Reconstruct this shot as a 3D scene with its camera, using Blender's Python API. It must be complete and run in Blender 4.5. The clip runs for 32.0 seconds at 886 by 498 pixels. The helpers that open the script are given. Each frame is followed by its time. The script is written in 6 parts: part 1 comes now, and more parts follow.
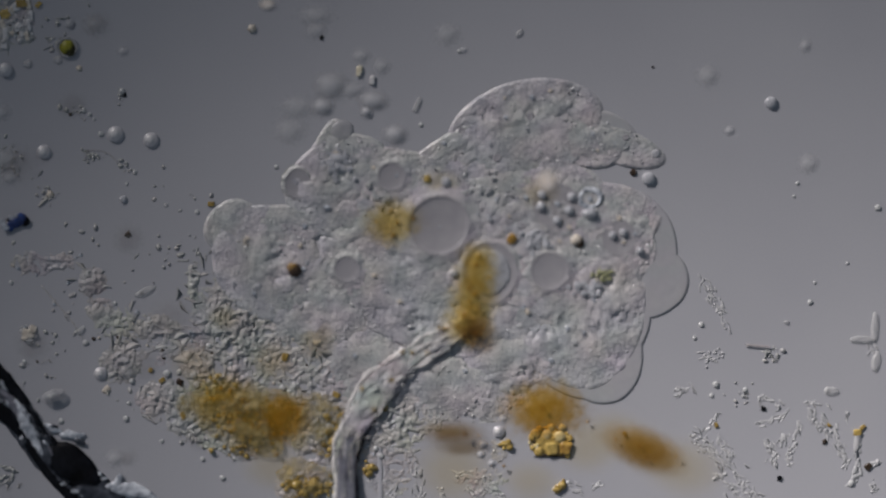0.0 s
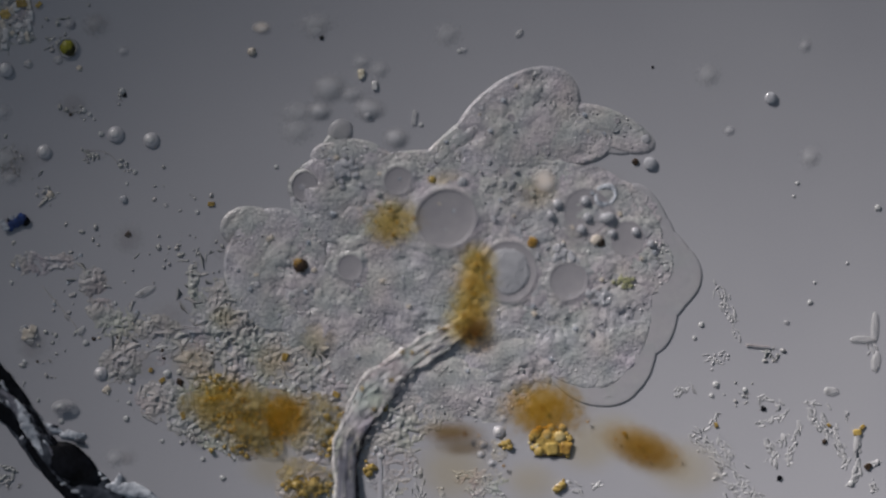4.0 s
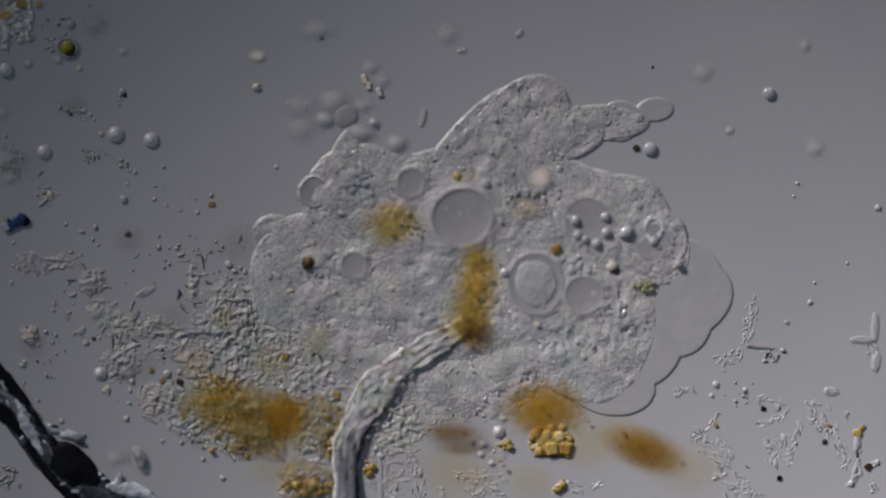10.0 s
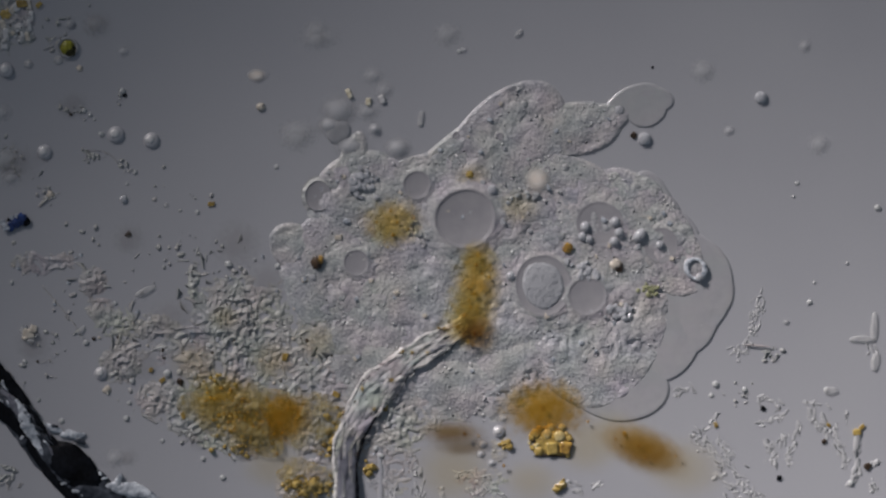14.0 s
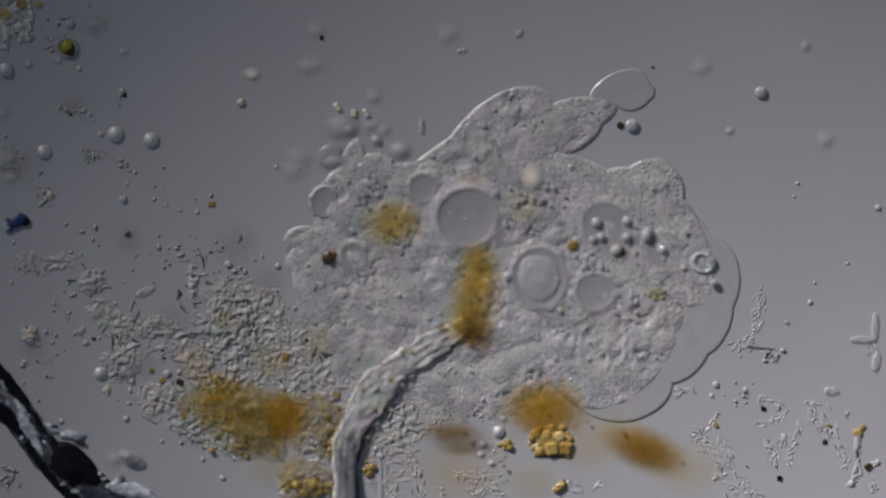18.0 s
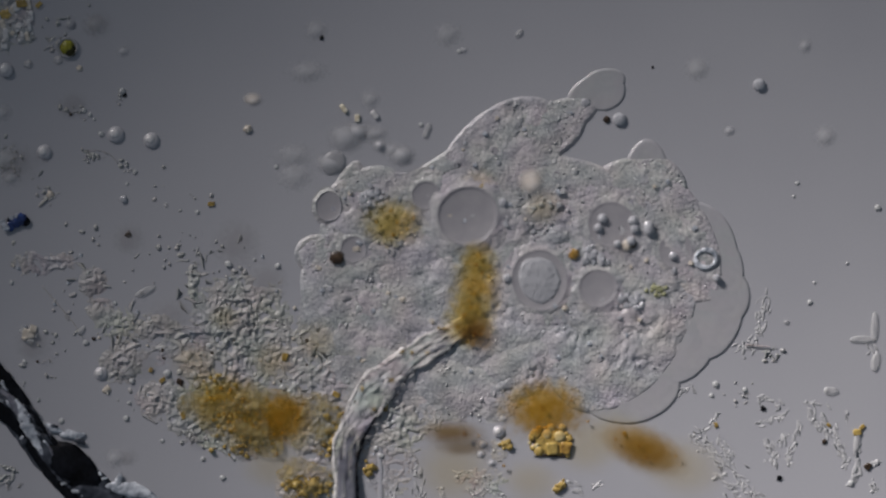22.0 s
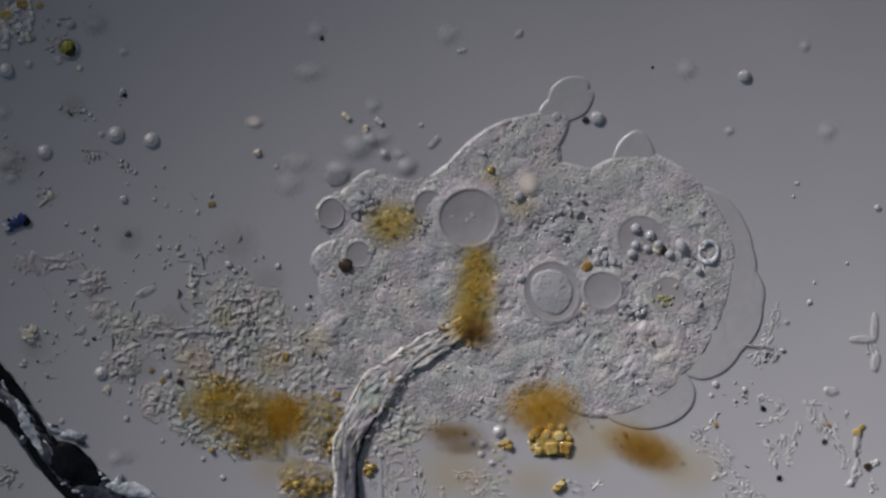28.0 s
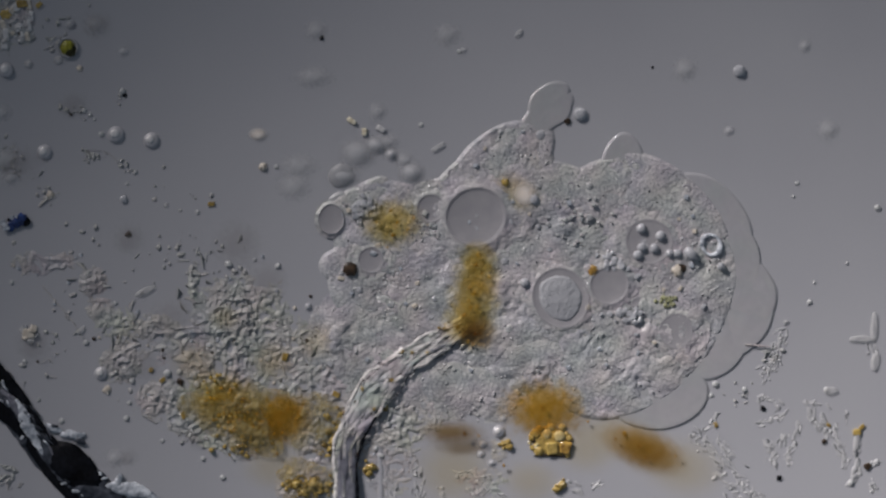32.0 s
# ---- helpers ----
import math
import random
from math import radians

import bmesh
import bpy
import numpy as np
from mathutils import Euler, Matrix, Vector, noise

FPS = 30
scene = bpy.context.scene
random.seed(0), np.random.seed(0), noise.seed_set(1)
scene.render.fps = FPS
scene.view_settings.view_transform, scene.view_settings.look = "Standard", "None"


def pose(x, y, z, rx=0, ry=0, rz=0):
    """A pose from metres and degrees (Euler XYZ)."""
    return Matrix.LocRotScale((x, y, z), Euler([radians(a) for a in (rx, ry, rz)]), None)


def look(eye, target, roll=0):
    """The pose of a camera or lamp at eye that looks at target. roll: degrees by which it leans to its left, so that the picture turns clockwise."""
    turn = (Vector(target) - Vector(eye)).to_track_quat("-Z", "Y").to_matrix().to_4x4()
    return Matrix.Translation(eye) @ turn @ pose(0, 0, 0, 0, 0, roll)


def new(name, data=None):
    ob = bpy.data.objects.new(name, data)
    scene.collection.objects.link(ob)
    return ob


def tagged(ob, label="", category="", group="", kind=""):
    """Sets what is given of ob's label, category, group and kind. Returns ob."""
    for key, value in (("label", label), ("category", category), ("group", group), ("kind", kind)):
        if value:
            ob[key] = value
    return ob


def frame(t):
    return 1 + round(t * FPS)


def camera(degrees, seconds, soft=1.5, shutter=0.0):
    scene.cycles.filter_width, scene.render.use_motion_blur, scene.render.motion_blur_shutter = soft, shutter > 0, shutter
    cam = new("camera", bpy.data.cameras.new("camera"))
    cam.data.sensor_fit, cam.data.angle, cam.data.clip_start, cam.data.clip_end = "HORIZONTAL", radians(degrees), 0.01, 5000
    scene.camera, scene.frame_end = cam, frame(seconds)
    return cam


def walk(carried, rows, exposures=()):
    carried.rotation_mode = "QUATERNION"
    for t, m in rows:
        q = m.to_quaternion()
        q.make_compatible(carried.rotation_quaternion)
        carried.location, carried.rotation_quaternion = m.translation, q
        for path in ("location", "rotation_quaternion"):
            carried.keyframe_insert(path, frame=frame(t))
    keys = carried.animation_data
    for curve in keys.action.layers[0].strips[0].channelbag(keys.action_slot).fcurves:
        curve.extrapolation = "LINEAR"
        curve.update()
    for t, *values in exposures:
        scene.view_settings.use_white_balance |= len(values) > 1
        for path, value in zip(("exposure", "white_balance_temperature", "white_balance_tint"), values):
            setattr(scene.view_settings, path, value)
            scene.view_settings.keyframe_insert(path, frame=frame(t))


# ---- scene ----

# A drop of pond water under an objective that looks straight down, built enlarged: U metres stand for one unit of the plan.
# Plan units run to the right and down from the upper left corner of the field of view, which is 1568 by 882 units.
U = 0.001
FOV = 20.0
EYE = 784 * U / math.tan(radians(FOV / 2))
FOCUS_HEIGHT = 0.011

cam = camera(FOV, 32.0, soft=2.3)
cam.data.dof.use_dof = True
cam.data.dof.focus_distance = EYE - FOCUS_HEIGHT
cam.data.dof.aperture_fstop = 0.03
# the stage is focused up and down by a hair while the camera stays over one spot: seconds, height of the sharp plane
FOCUS = ((0, -1.1), (0.3, -1.1), (0.6, 3.2), (1, 3.5), (1.5, 3.9), (2, 3.2), (2.5, 2.8), (3, 2.1), (3.5, 1.4), (5.5, -0.1), (5.7, 2.8), (6, 3.9), (7, 4.6), (8, 3.5), (9, 2.1), (10, 0.8), (11, 0.7), (12, 2.8), (13, 3.9), (14, 3.9),
         (14.5, 3.5), (16.5, 2.8), (17, 1.7), (17.5, -0.1), (18, -0.8), (19, -1.5), (20, -0.8), (21, 0.8), (22, 2.1), (23, 3.2), (24, 2.1), (25, -0.1), (25.5, -0.8), (27.5, 4.3), (28, 4.6), (29, 3.5), (30, 2.5), (31, 3.5), (32, 4.6))
walk(cam, [(t, pose(0, 0, EYE + h * U - FOCUS_HEIGHT)) for t, h in FOCUS])

# ---- light: one wide oblique lamp with a limited cone, added above the slide, and the dim room ----
world = bpy.data.worlds.new("dim_room")
scene.world = world
world.use_nodes = True
world.node_tree.nodes["Background"].inputs["Color"].default_value = (0.70, 0.85, 1.08, 1)
world.node_tree.nodes["Background"].inputs["Strength"].default_value = 0.112

# added lamp: its slant stands in for the microscope's relief contrast
lamp = new("relief_lamp", bpy.data.lights.new("relief_lamp", "AREA"))
lamp.data.energy = 340
lamp.data.color = (1.04, 0.978, 0.985)
lamp.data.shape, lamp.data.size = "SQUARE", 2.0
lamp.data.spread = radians(44.6)
lamp.matrix_basis = look((-3.20, 3.70, 3.09), (-0.01, -0.125, 2.475))
tagged(lamp, "soft oblique lamp added above the slide for relief", "lamp")
scene.view_settings.exposure = 0.0


# ---- materials ----
def material(name, dark, light, rough=0.55, grain=6.0, stain=60.0, bump=0.3, bump_grain=None, alpha=1.0, alpha_low=None,
             specular=0.3, vary=0.0, translucent=0.0, tint=(1, 1, 1), fade=False, mottle=0.0, uneven=0.45):
    """A surface that varies between two colours at two scales (grain and stain, in plan units), with a fine relief."""
    m = bpy.data.materials.new(name)
    m.use_nodes = True
    nodes, links = m.node_tree.nodes, m.node_tree.links
    shader = nodes["Principled BSDF"]
    place = nodes.new("ShaderNodeTexCoord")

    def cloud(size, detail):
        n = nodes.new("ShaderNodeTexNoise")
        n.inputs["Scale"].default_value = 1.0 / (size * U)
        n.inputs["Detail"].default_value = detail
        links.new(place.outputs["Object"], n.inputs["Vector"])
        return n.outputs["Fac"]

    small, large = cloud(grain, 3), cloud(stain, 2)
    both = nodes.new("ShaderNodeMath")
    both.operation = "ADD"
    links.new(small, both.inputs[0])
    links.new(large, both.inputs[1])
    level = both.outputs[0]
    if vary:
        info = nodes.new("ShaderNodeNewGeometry")
        scaled = nodes.new("ShaderNodeMath")
        scaled.operation, scaled.inputs[1].default_value = "MULTIPLY", vary
        links.new(info.outputs["Random Per Island"], scaled.inputs[0])
        more = nodes.new("ShaderNodeMath")
        more.operation = "ADD"
        links.new(level, more.inputs[0])
        links.new(scaled.outputs[0], more.inputs[1])
        level = more.outputs[0]
    spread = nodes.new("ShaderNodeMapRange")
    spread.inputs["From Min"].default_value, spread.inputs["From Max"].default_value = 0.7, 1.3 + vary
    links.new(level, spread.inputs["Value"])
    mix = nodes.new("ShaderNodeMix")
    mix.data_type = "RGBA"
    mix.inputs[6].default_value, mix.inputs[7].default_value = (*dark, 1), (*light, 1)
    links.new(spread.outputs[0], mix.inputs[0])
    colour = mix.outputs[2]
    if mottle:
        hues = nodes.new("ShaderNodeTexNoise")
        hues.inputs["Scale"].default_value, hues.inputs["Detail"].default_value = 1.0 / (70 * U), 1.5
        links.new(place.outputs["Object"], hues.inputs["Vector"])
        wide = nodes.new("ShaderNodeMix")
        wide.data_type, wide.blend_type = "RGBA", "OVERLAY"
        wide.inputs[0].default_value = mottle
        links.new(colour, wide.inputs[6])
        links.new(hues.outputs["Color"], wide.inputs[7])
        colour = wide.outputs[2]
    links.new(colour, shader.inputs["Base Color"])
    shader.inputs["Roughness"].default_value = rough
    shader.inputs["Specular IOR Level"].default_value = specular
    surface = shader.outputs[0]
    if translucent:
        thin = nodes.new("ShaderNodeBsdfTranslucent")
        links.new(colour, thin.inputs["Color"])
        blend = nodes.new("ShaderNodeMixShader")
        blend.inputs[0].default_value = translucent
        links.new(surface, blend.inputs[1])
        links.new(thin.outputs[0], blend.inputs[2])
        surface = blend.outputs[0]
    if alpha < 1:
        clear = nodes.new("ShaderNodeBsdfTransparent")
        clear.inputs["Color"].default_value = (*tint, 1)
        veil_mix = nodes.new("ShaderNodeMixShader")
        veil_mix.inputs[0].default_value = alpha
        if alpha_low is not None:
            body = nodes.new("ShaderNodeMapRange")
            body.inputs["From Min"].default_value, body.inputs["From Max"].default_value = 0.35, 0.65
            body.inputs["To Min"].default_value, body.inputs["To Max"].default_value = alpha_low, alpha
            links.new(large, body.inputs["Value"])
            links.new(body.outputs[0], veil_mix.inputs[0])
        if fade:
            span = nodes.new("ShaderNodeVectorMath")
            span.operation, span.inputs[1].default_value = "DISTANCE", (0.5, 0.5, 0.5)
            flat = nodes.new("ShaderNodeVectorMath")
            flat.operation, flat.inputs[1].default_value, flat.inputs[2].default_value = "MULTIPLY_ADD", (1, 1, 0), (0, 0, 0.5)
            links.new(place.outputs["Generated"], flat.inputs[0])
            links.new(flat.outputs[0], span.inputs[0])
            body = nodes.new("ShaderNodeMapRange")
            body.interpolation_type = "SMOOTHSTEP"
            body.inputs["From Min"].default_value, body.inputs["From Max"].default_value = 0.44 + uneven * 0.5, 0.05 + uneven * 0.5
            body.inputs["To Min"].default_value, body.inputs["To Max"].default_value = 0.0, alpha
            ragged = nodes.new("ShaderNodeMath")
            ragged.operation, ragged.inputs[1].default_value = "MULTIPLY_ADD", uneven
            links.new(small, ragged.inputs[0])
            links.new(span.outputs["Value"], ragged.inputs[2])
            links.new(ragged.outputs[0], body.inputs["Value"])
            links.new(body.outputs[0], veil_mix.inputs[0])
            if min(tint) < 1:
                dye = nodes.new("ShaderNodeMix")
                dye.data_type = "RGBA"
                dye.inputs[6].default_value, dye.inputs[7].default_value = (1, 1, 1, 1), (*tint, 1)
                thick = nodes.new("ShaderNodeMath")
                thick.operation, thick.inputs[1].default_value = "DIVIDE", alpha
                links.new(body.outputs[0], thick.inputs[0])
                links.new(thick.outputs[0], dye.inputs[0])
                links.new(dye.outputs[2], clear.inputs["Color"])
        links.new(clear.outputs[0], veil_mix.inputs[1])
        links.new(surface, veil_mix.inputs[2])
        surface = veil_mix.outputs[0]
    links.new(surface, nodes["Material Output"].inputs["Surface"])
    if bump:
        relief = nodes.new("ShaderNodeBump")
        relief.inputs["Strength"].default_value = 1.0
        relief.inputs["Distance"].default_value = bump * U
        links.new(cloud(bump_grain or grain, 2), relief.inputs["Height"])
        links.new(relief.outputs[0], shader.inputs["Normal"])
    return m


GLASS = material("wet_slide_glass", (0.40, 0.40, 0.42), (0.43, 0.43, 0.445), 0.6, 3, 260, 0.10, 4, specular=0.1)
CYTOPLASM = material("granular_cytoplasm", (0.29, 0.288, 0.305), (0.585, 0.57, 0.555), 0.3, 5, 34, 2.0, 6, specular=0.85, mottle=0.12)
HYALOPLASM = material("clear_hyaloplasm", (0.39, 0.385, 0.395), (0.43, 0.425, 0.43), 0.2, 12, 80, 0.6, 20, specular=1.0, mottle=0.05)
VACUOLE = material("vacuole_fluid", (0.315, 0.305, 0.318), (0.37, 0.355, 0.362), 0.35, 20, 90, 0.3, 22, specular=0.35)
NUCLEUS = material("nucleus_chromatin", (0.35, 0.352, 0.37), (0.44, 0.445, 0.455), 0.35, 4, 30, 2.2, 5, specular=0.5)
GRANULE = material("pale_granule", (0.36, 0.36, 0.37), (0.54, 0.53, 0.52), 0.3, 3, 20, 0.6, 4, specular=0.7, vary=0.5, mottle=0.1)
SPHERULE = material("glassy_spherule", (0.34, 0.345, 0.36), (0.56, 0.565, 0.58), 0.15, 6, 14, 0.3, 6, specular=1.0)
SPARK = material("bright_granule", (0.50, 0.49, 0.48), (0.80, 0.78, 0.75), 0.25, 3, 20, 0.4, 4, specular=0.9, vary=0.5)
PEARL = material("pearly_cell", (0.40, 0.395, 0.405), (0.52, 0.51, 0.52), 0.25, 8, 20, 0.4, 6, specular=0.9)
BLEB = material("clear_bleb", (0.42, 0.42, 0.43), (0.52, 0.515, 0.52), 0.3, 12, 40, 0.6, 12, specular=0.8, alpha=0.6)
FLAKE = material("clear_flake", (0.55, 0.55, 0.55), (0.75, 0.74, 0.72), 0.3, 6, 30, 0.8, 8, specular=0.7, alpha=0.45)
BACTERIA = material("bacteria", (0.355, 0.352, 0.346), (0.46, 0.45, 0.43), 0.32, 4, 50, 0.8, 4, specular=0.5, vary=0.5, mottle=0.08)
SLIME = material("debris_slime", (0.345, 0.342, 0.338), (0.475, 0.455, 0.42), 0.36, 5, 50, 2.6, 6, specular=0.6, mottle=0.14)
OCHRE_SLIME = material("ochre_stained_slime", (0.28, 0.22, 0.09), (0.60, 0.48, 0.20), 0.35, 10, 30, 3.0, 8, specular=0.6, alpha=0.62, alpha_low=0.02, translucent=0.3)
OCHRE = material("ochre_algae", (0.62, 0.47, 0.12), (0.88, 0.70, 0.24), 0.6, 14, 40, 0.6, 10, alpha=0.19, specular=0.1, translucent=0.5, tint=(0.92, 0.79, 0.44), fade=True)
ALGA = material("ochre_alga_grain", (0.42, 0.28, 0.04), (0.80, 0.62, 0.20), 0.3, 4, 12, 0.8, 4, specular=0.5, vary=0.5, translucent=0.4)
HAZE = material("thin_algae_haze", (0.62, 0.47, 0.16), (0.86, 0.68, 0.30), 0.6, 14, 40, 0.6, 10, alpha=0.07, specular=0.1, translucent=0.5, tint=(0.99, 0.96, 0.88), fade=True, uneven=0.12)
RUST = material("rust_algae", (0.60, 0.39, 0.05), (0.86, 0.61, 0.12), 0.6, 14, 40, 0.6, 10, alpha=0.32, specular=0.1, translucent=0.5, tint=(0.79, 0.53, 0.16), fade=True, uneven=0.4)
BAND = material("brown_orange_algae_band", (0.50, 0.32, 0.07), (0.68, 0.45, 0.12), 0.6, 16, 50, 0.3, 12, alpha=0.28, specular=0.05, translucent=0.5, tint=(0.66, 0.45, 0.16), fade=True, uneven=0.16)
BROWN = material("brown_algae", (0.26, 0.17, 0.08), (0.40, 0.28, 0.14), 0.6, 14, 40, 0.6, 10, alpha=0.18, specular=0.1, translucent=0.5, tint=(0.54, 0.40, 0.22), fade=True, uneven=0.2)
AMBER = material("amber_grain", (0.15, 0.085, 0.015), (0.74, 0.54, 0.16), 0.18, 6, 14, 1.6, 5, specular=0.8, vary=0.6, translucent=0.15)
STRAW = material("straw_coloured_bead", (0.40, 0.31, 0.12), (0.70, 0.59, 0.30), 0.22, 6, 14, 0.6, 5, specular=0.8, vary=0.4)
BRONZE = material("bronze_grain", (0.16, 0.08, 0.015), (0.58, 0.36, 0.08), 0.2, 6, 14, 0.8, 5, specular=0.8)
UMBER = material("dark_umber_grain", (0.012, 0.009, 0.007), (0.09, 0.055, 0.03), 0.3, 4, 16, 0.6, 4, specular=0.5)
OLIVE = material("olive_chloroplast", (0.12, 0.11, 0.01), (0.42, 0.40, 0.04), 0.4, 6, 20, 0.6, 6, specular=0.4)
# darker copy of the olive, for the cell's painted shaded side
OLIVE_SHADED = material("shaded_olive_chloroplast", (0.012, 0.011, 0.004), (0.06, 0.055, 0.012), 0.4, 5, 16, 0.5, 6, specular=0.3)
LIME = material("lime_chloroplast", (0.38, 0.39, 0.22), (0.50, 0.50, 0.30), 0.5, 4, 12, 0.6, 4, specular=0.2, vary=0.4, translucent=0.3)
CREAM = material("cream_lipid", (0.48, 0.42, 0.34), (0.74, 0.68, 0.58), 0.35, 6, 20, 0.6, 6, specular=0.5)
PALE_YELLOW = material("pale_yellow_crystal", (0.58, 0.50, 0.32), (0.88, 0.82, 0.66), 0.25, 5, 14, 0.6, 5, specular=0.8)
SOFT_CREAM = material("soft_cream_lipid", (0.80, 0.70, 0.60), (0.95, 0.88, 0.80), 0.5, 8, 30, 0.3, 8, alpha=0.95, specular=0.2, fade=True, uneven=0.12)
SMUDGE = material("brownish_smudge", (0.30, 0.27, 0.25), (0.42, 0.39, 0.37), 0.6, 8, 30, 0.3, 8, alpha=0.18, specular=0.1, fade=True)
PUFF = material("soft_bleb", (0.50, 0.50, 0.51), (0.60, 0.595, 0.60), 0.4, 8, 30, 0.4, 8, alpha=0.85, specular=0.5, fade=True, uneven=0.2)
PALE = material("pale_suspended_cell", (0.58, 0.58, 0.59), (0.68, 0.675, 0.675), 0.5, 8, 30, 0.4, 8, alpha=0.55, specular=0.3, fade=True)
SHEATH = material("filament_sheath", (0.31, 0.30, 0.30), (0.58, 0.56, 0.53), 0.4, 7, 22, 1.6, 6, specular=0.5, mottle=0.3)
# paler copy of the sheath: paints its lit left edge, and pale folds
SHEATH_LIT = material("painted_lit_sheath", (0.50, 0.48, 0.46), (0.76, 0.73, 0.69), 0.3, 6, 22, 1.0, 6, specular=0.6)
DRIFT = material("drifting_bacteria", (0.385, 0.385, 0.39), (0.49, 0.487, 0.48), 0.3, 4, 50, 0.6, 4, specular=0.6, vary=0.5)
SHEATH_CLEAR = material("clear_sheath", (0.10, 0.10, 0.125), (0.24, 0.24, 0.27), 0.3, 10, 30, 1.0, 9, specular=0.6)
SOOT = material("black_fibre", (0.0006, 0.0007, 0.001), (0.009, 0.010, 0.014), 0.5, 7, 30, 1.0, 9, specular=0.12)
FROST = material("frosted_fibre_wall", (0.13, 0.155, 0.19), (0.84, 0.87, 0.90), 0.3, 10, 18, 1.0, 8, specular=0.6)
STEEL_BLUE = material("slate_fibre_wall", (0.008, 0.010, 0.016), (0.085, 0.095, 0.115), 0.35, 9, 26, 1.4, 10, specular=0.5)
COBALT = material("cobalt_crystal", (0.005, 0.008, 0.03), (0.04, 0.08, 0.26), 0.25, 10, 16, 0.8, 8, specular=0.5)


# ---- mesh helpers ----
def place(x, y, z=0.0):
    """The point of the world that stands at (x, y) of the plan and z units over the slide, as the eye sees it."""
    k = U * (EYE - z * U) / EYE
    return Vector(((x - 784) * k, (441 - y) * k, z * U))


def stand(x, y, z=0.0, turn=0.0):
    p = place(x, y, z)
    return pose(p.x, p.y, p.z, 0, 0, turn)


def ball_template(level):
    bm = bmesh.new()
    bmesh.ops.create_icosphere(bm, subdivisions=level, radius=1.0)
    bm.verts.ensure_lookup_table()
    v = np.array([w.co[:] for w in bm.verts])
    f = np.array([[w.index for w in face.verts] for face in bm.faces])
    bm.free()
    return v, f


BALL1, BALL2, BALL3 = (ball_template(n) for n in (1, 2, 3))


def mesh_of(name, verts, faces, mat, smooth=True):
    me = bpy.data.meshes.new(name)
    me.from_pydata([tuple(v) for v in verts], [], [tuple(int(i) for i in f) for f in faces])
    me.materials.append(mat)
    if smooth:
        me.polygons.foreach_set("use_smooth", [True] * len(me.polygons))
    me.update()
    return me


def part(name, me, parent, m=None, label="", kind=""):
    ob = new(name, me)
    ob.parent = parent
    if m is not None:
        ob.matrix_basis = m
    return tagged(ob, label, kind=kind)


class Heap:
    """Many small pieces in one mesh, in plan units."""

    def __init__(self):
        self.v, self.f, self.n = [], [], 0

    def add(self, template, m):
        v, f = template
        m = np.array(m)
        self.v.append(v @ m[:3, :3].T + m[:3, 3])
        self.f.append(f + self.n)
        self.n += len(v)
        return self

    def ball(self, x, y, z, r, flat=1.0, stretch=1.0, turn=0.0, template=None):
        c, s = math.cos(turn), math.sin(turn)
        m = [[c * r * stretch, -s * r, 0, x], [s * r * stretch, c * r, 0, y], [0, 0, r * flat, z], [0, 0, 0, 1]]
        return self.add(template or BALL2, m)

    def rod(self, x, y, z, r, length, turn, tilt=0.0, bend=0.0):
        v, f = BALL2
        w = v * r
        w[:, 0] += np.sign(np.round(v[:, 0], 4)) * length / 2
        w[:, 1] += bend * (w[:, 0] / (length / 2 + r)) ** 2 * length / 2
        c, s, ct, st = math.cos(turn), math.sin(turn), math.cos(tilt), math.sin(tilt)
        m = np.array([[c * ct, -s, -c * st, x], [s * ct, c, -s * st, y], [st, 0, ct * 0.3, z], [0, 0, 0, 1]])
        return self.add((w, f), m)

    def mesh(self, name, mat, smooth=True):
        return mesh_of(name, np.concatenate(self.v) * U, np.concatenate(self.f), mat, smooth)


def lump(r, rough=0.25, seed=0, flat=1.0, level=None, freq=1.6):
    """An uneven rounded body of radius r, in plan units."""
    v, f = level or BALL3
    out = []
    for p in v:
        q = Vector(p)
        k = 1 + rough * noise.fractal(q * freq + Vector((seed * 3.7, seed * 1.3, seed)), 1.0, 2.0, 3)
        out.append((p[0] * r * k, p[1] * r * k, p[2] * r * k * flat))
    return np.array(out), f


def facet(sx, sy, sz, seed=0, cut=0.25):
    """A worn crystal: a box with uneven, bevelled corners."""
    rng = random.Random(seed)
    bm = bmesh.new()
    bmesh.ops.create_cube(bm, size=2.0)
    for v in bm.verts:
        v.co = Vector([a * (1 + rng.uniform(-0.25, 0.12)) for a in v.co])
    bmesh.ops.bevel(bm, geom=bm.edges[:] + bm.verts[:], offset=cut, segments=2, affect="EDGES", profile=0.6)
    bmesh.ops.triangulate(bm, faces=bm.faces[:])
    bm.verts.ensure_lookup_table()
    v = np.array([(w.co.x * sx, w.co.y * sy, w.co.z * sz) for w in bm.verts])
    f = np.array([[w.index for w in face.verts] for face in bm.faces])
    bm.free()
    return v, f


def rise(inset, height, edge, lip, lift):
    """Height of a lobe's top at a distance in from its rim: a low rounded lip, then a gentle swell."""
    near, d = min(inset / lip, 1.0), min(inset / edge, 1.0)
    return lift * (1 - (1 - near) ** 2) + (height - lift) * d * d * (3 - 2 * d)


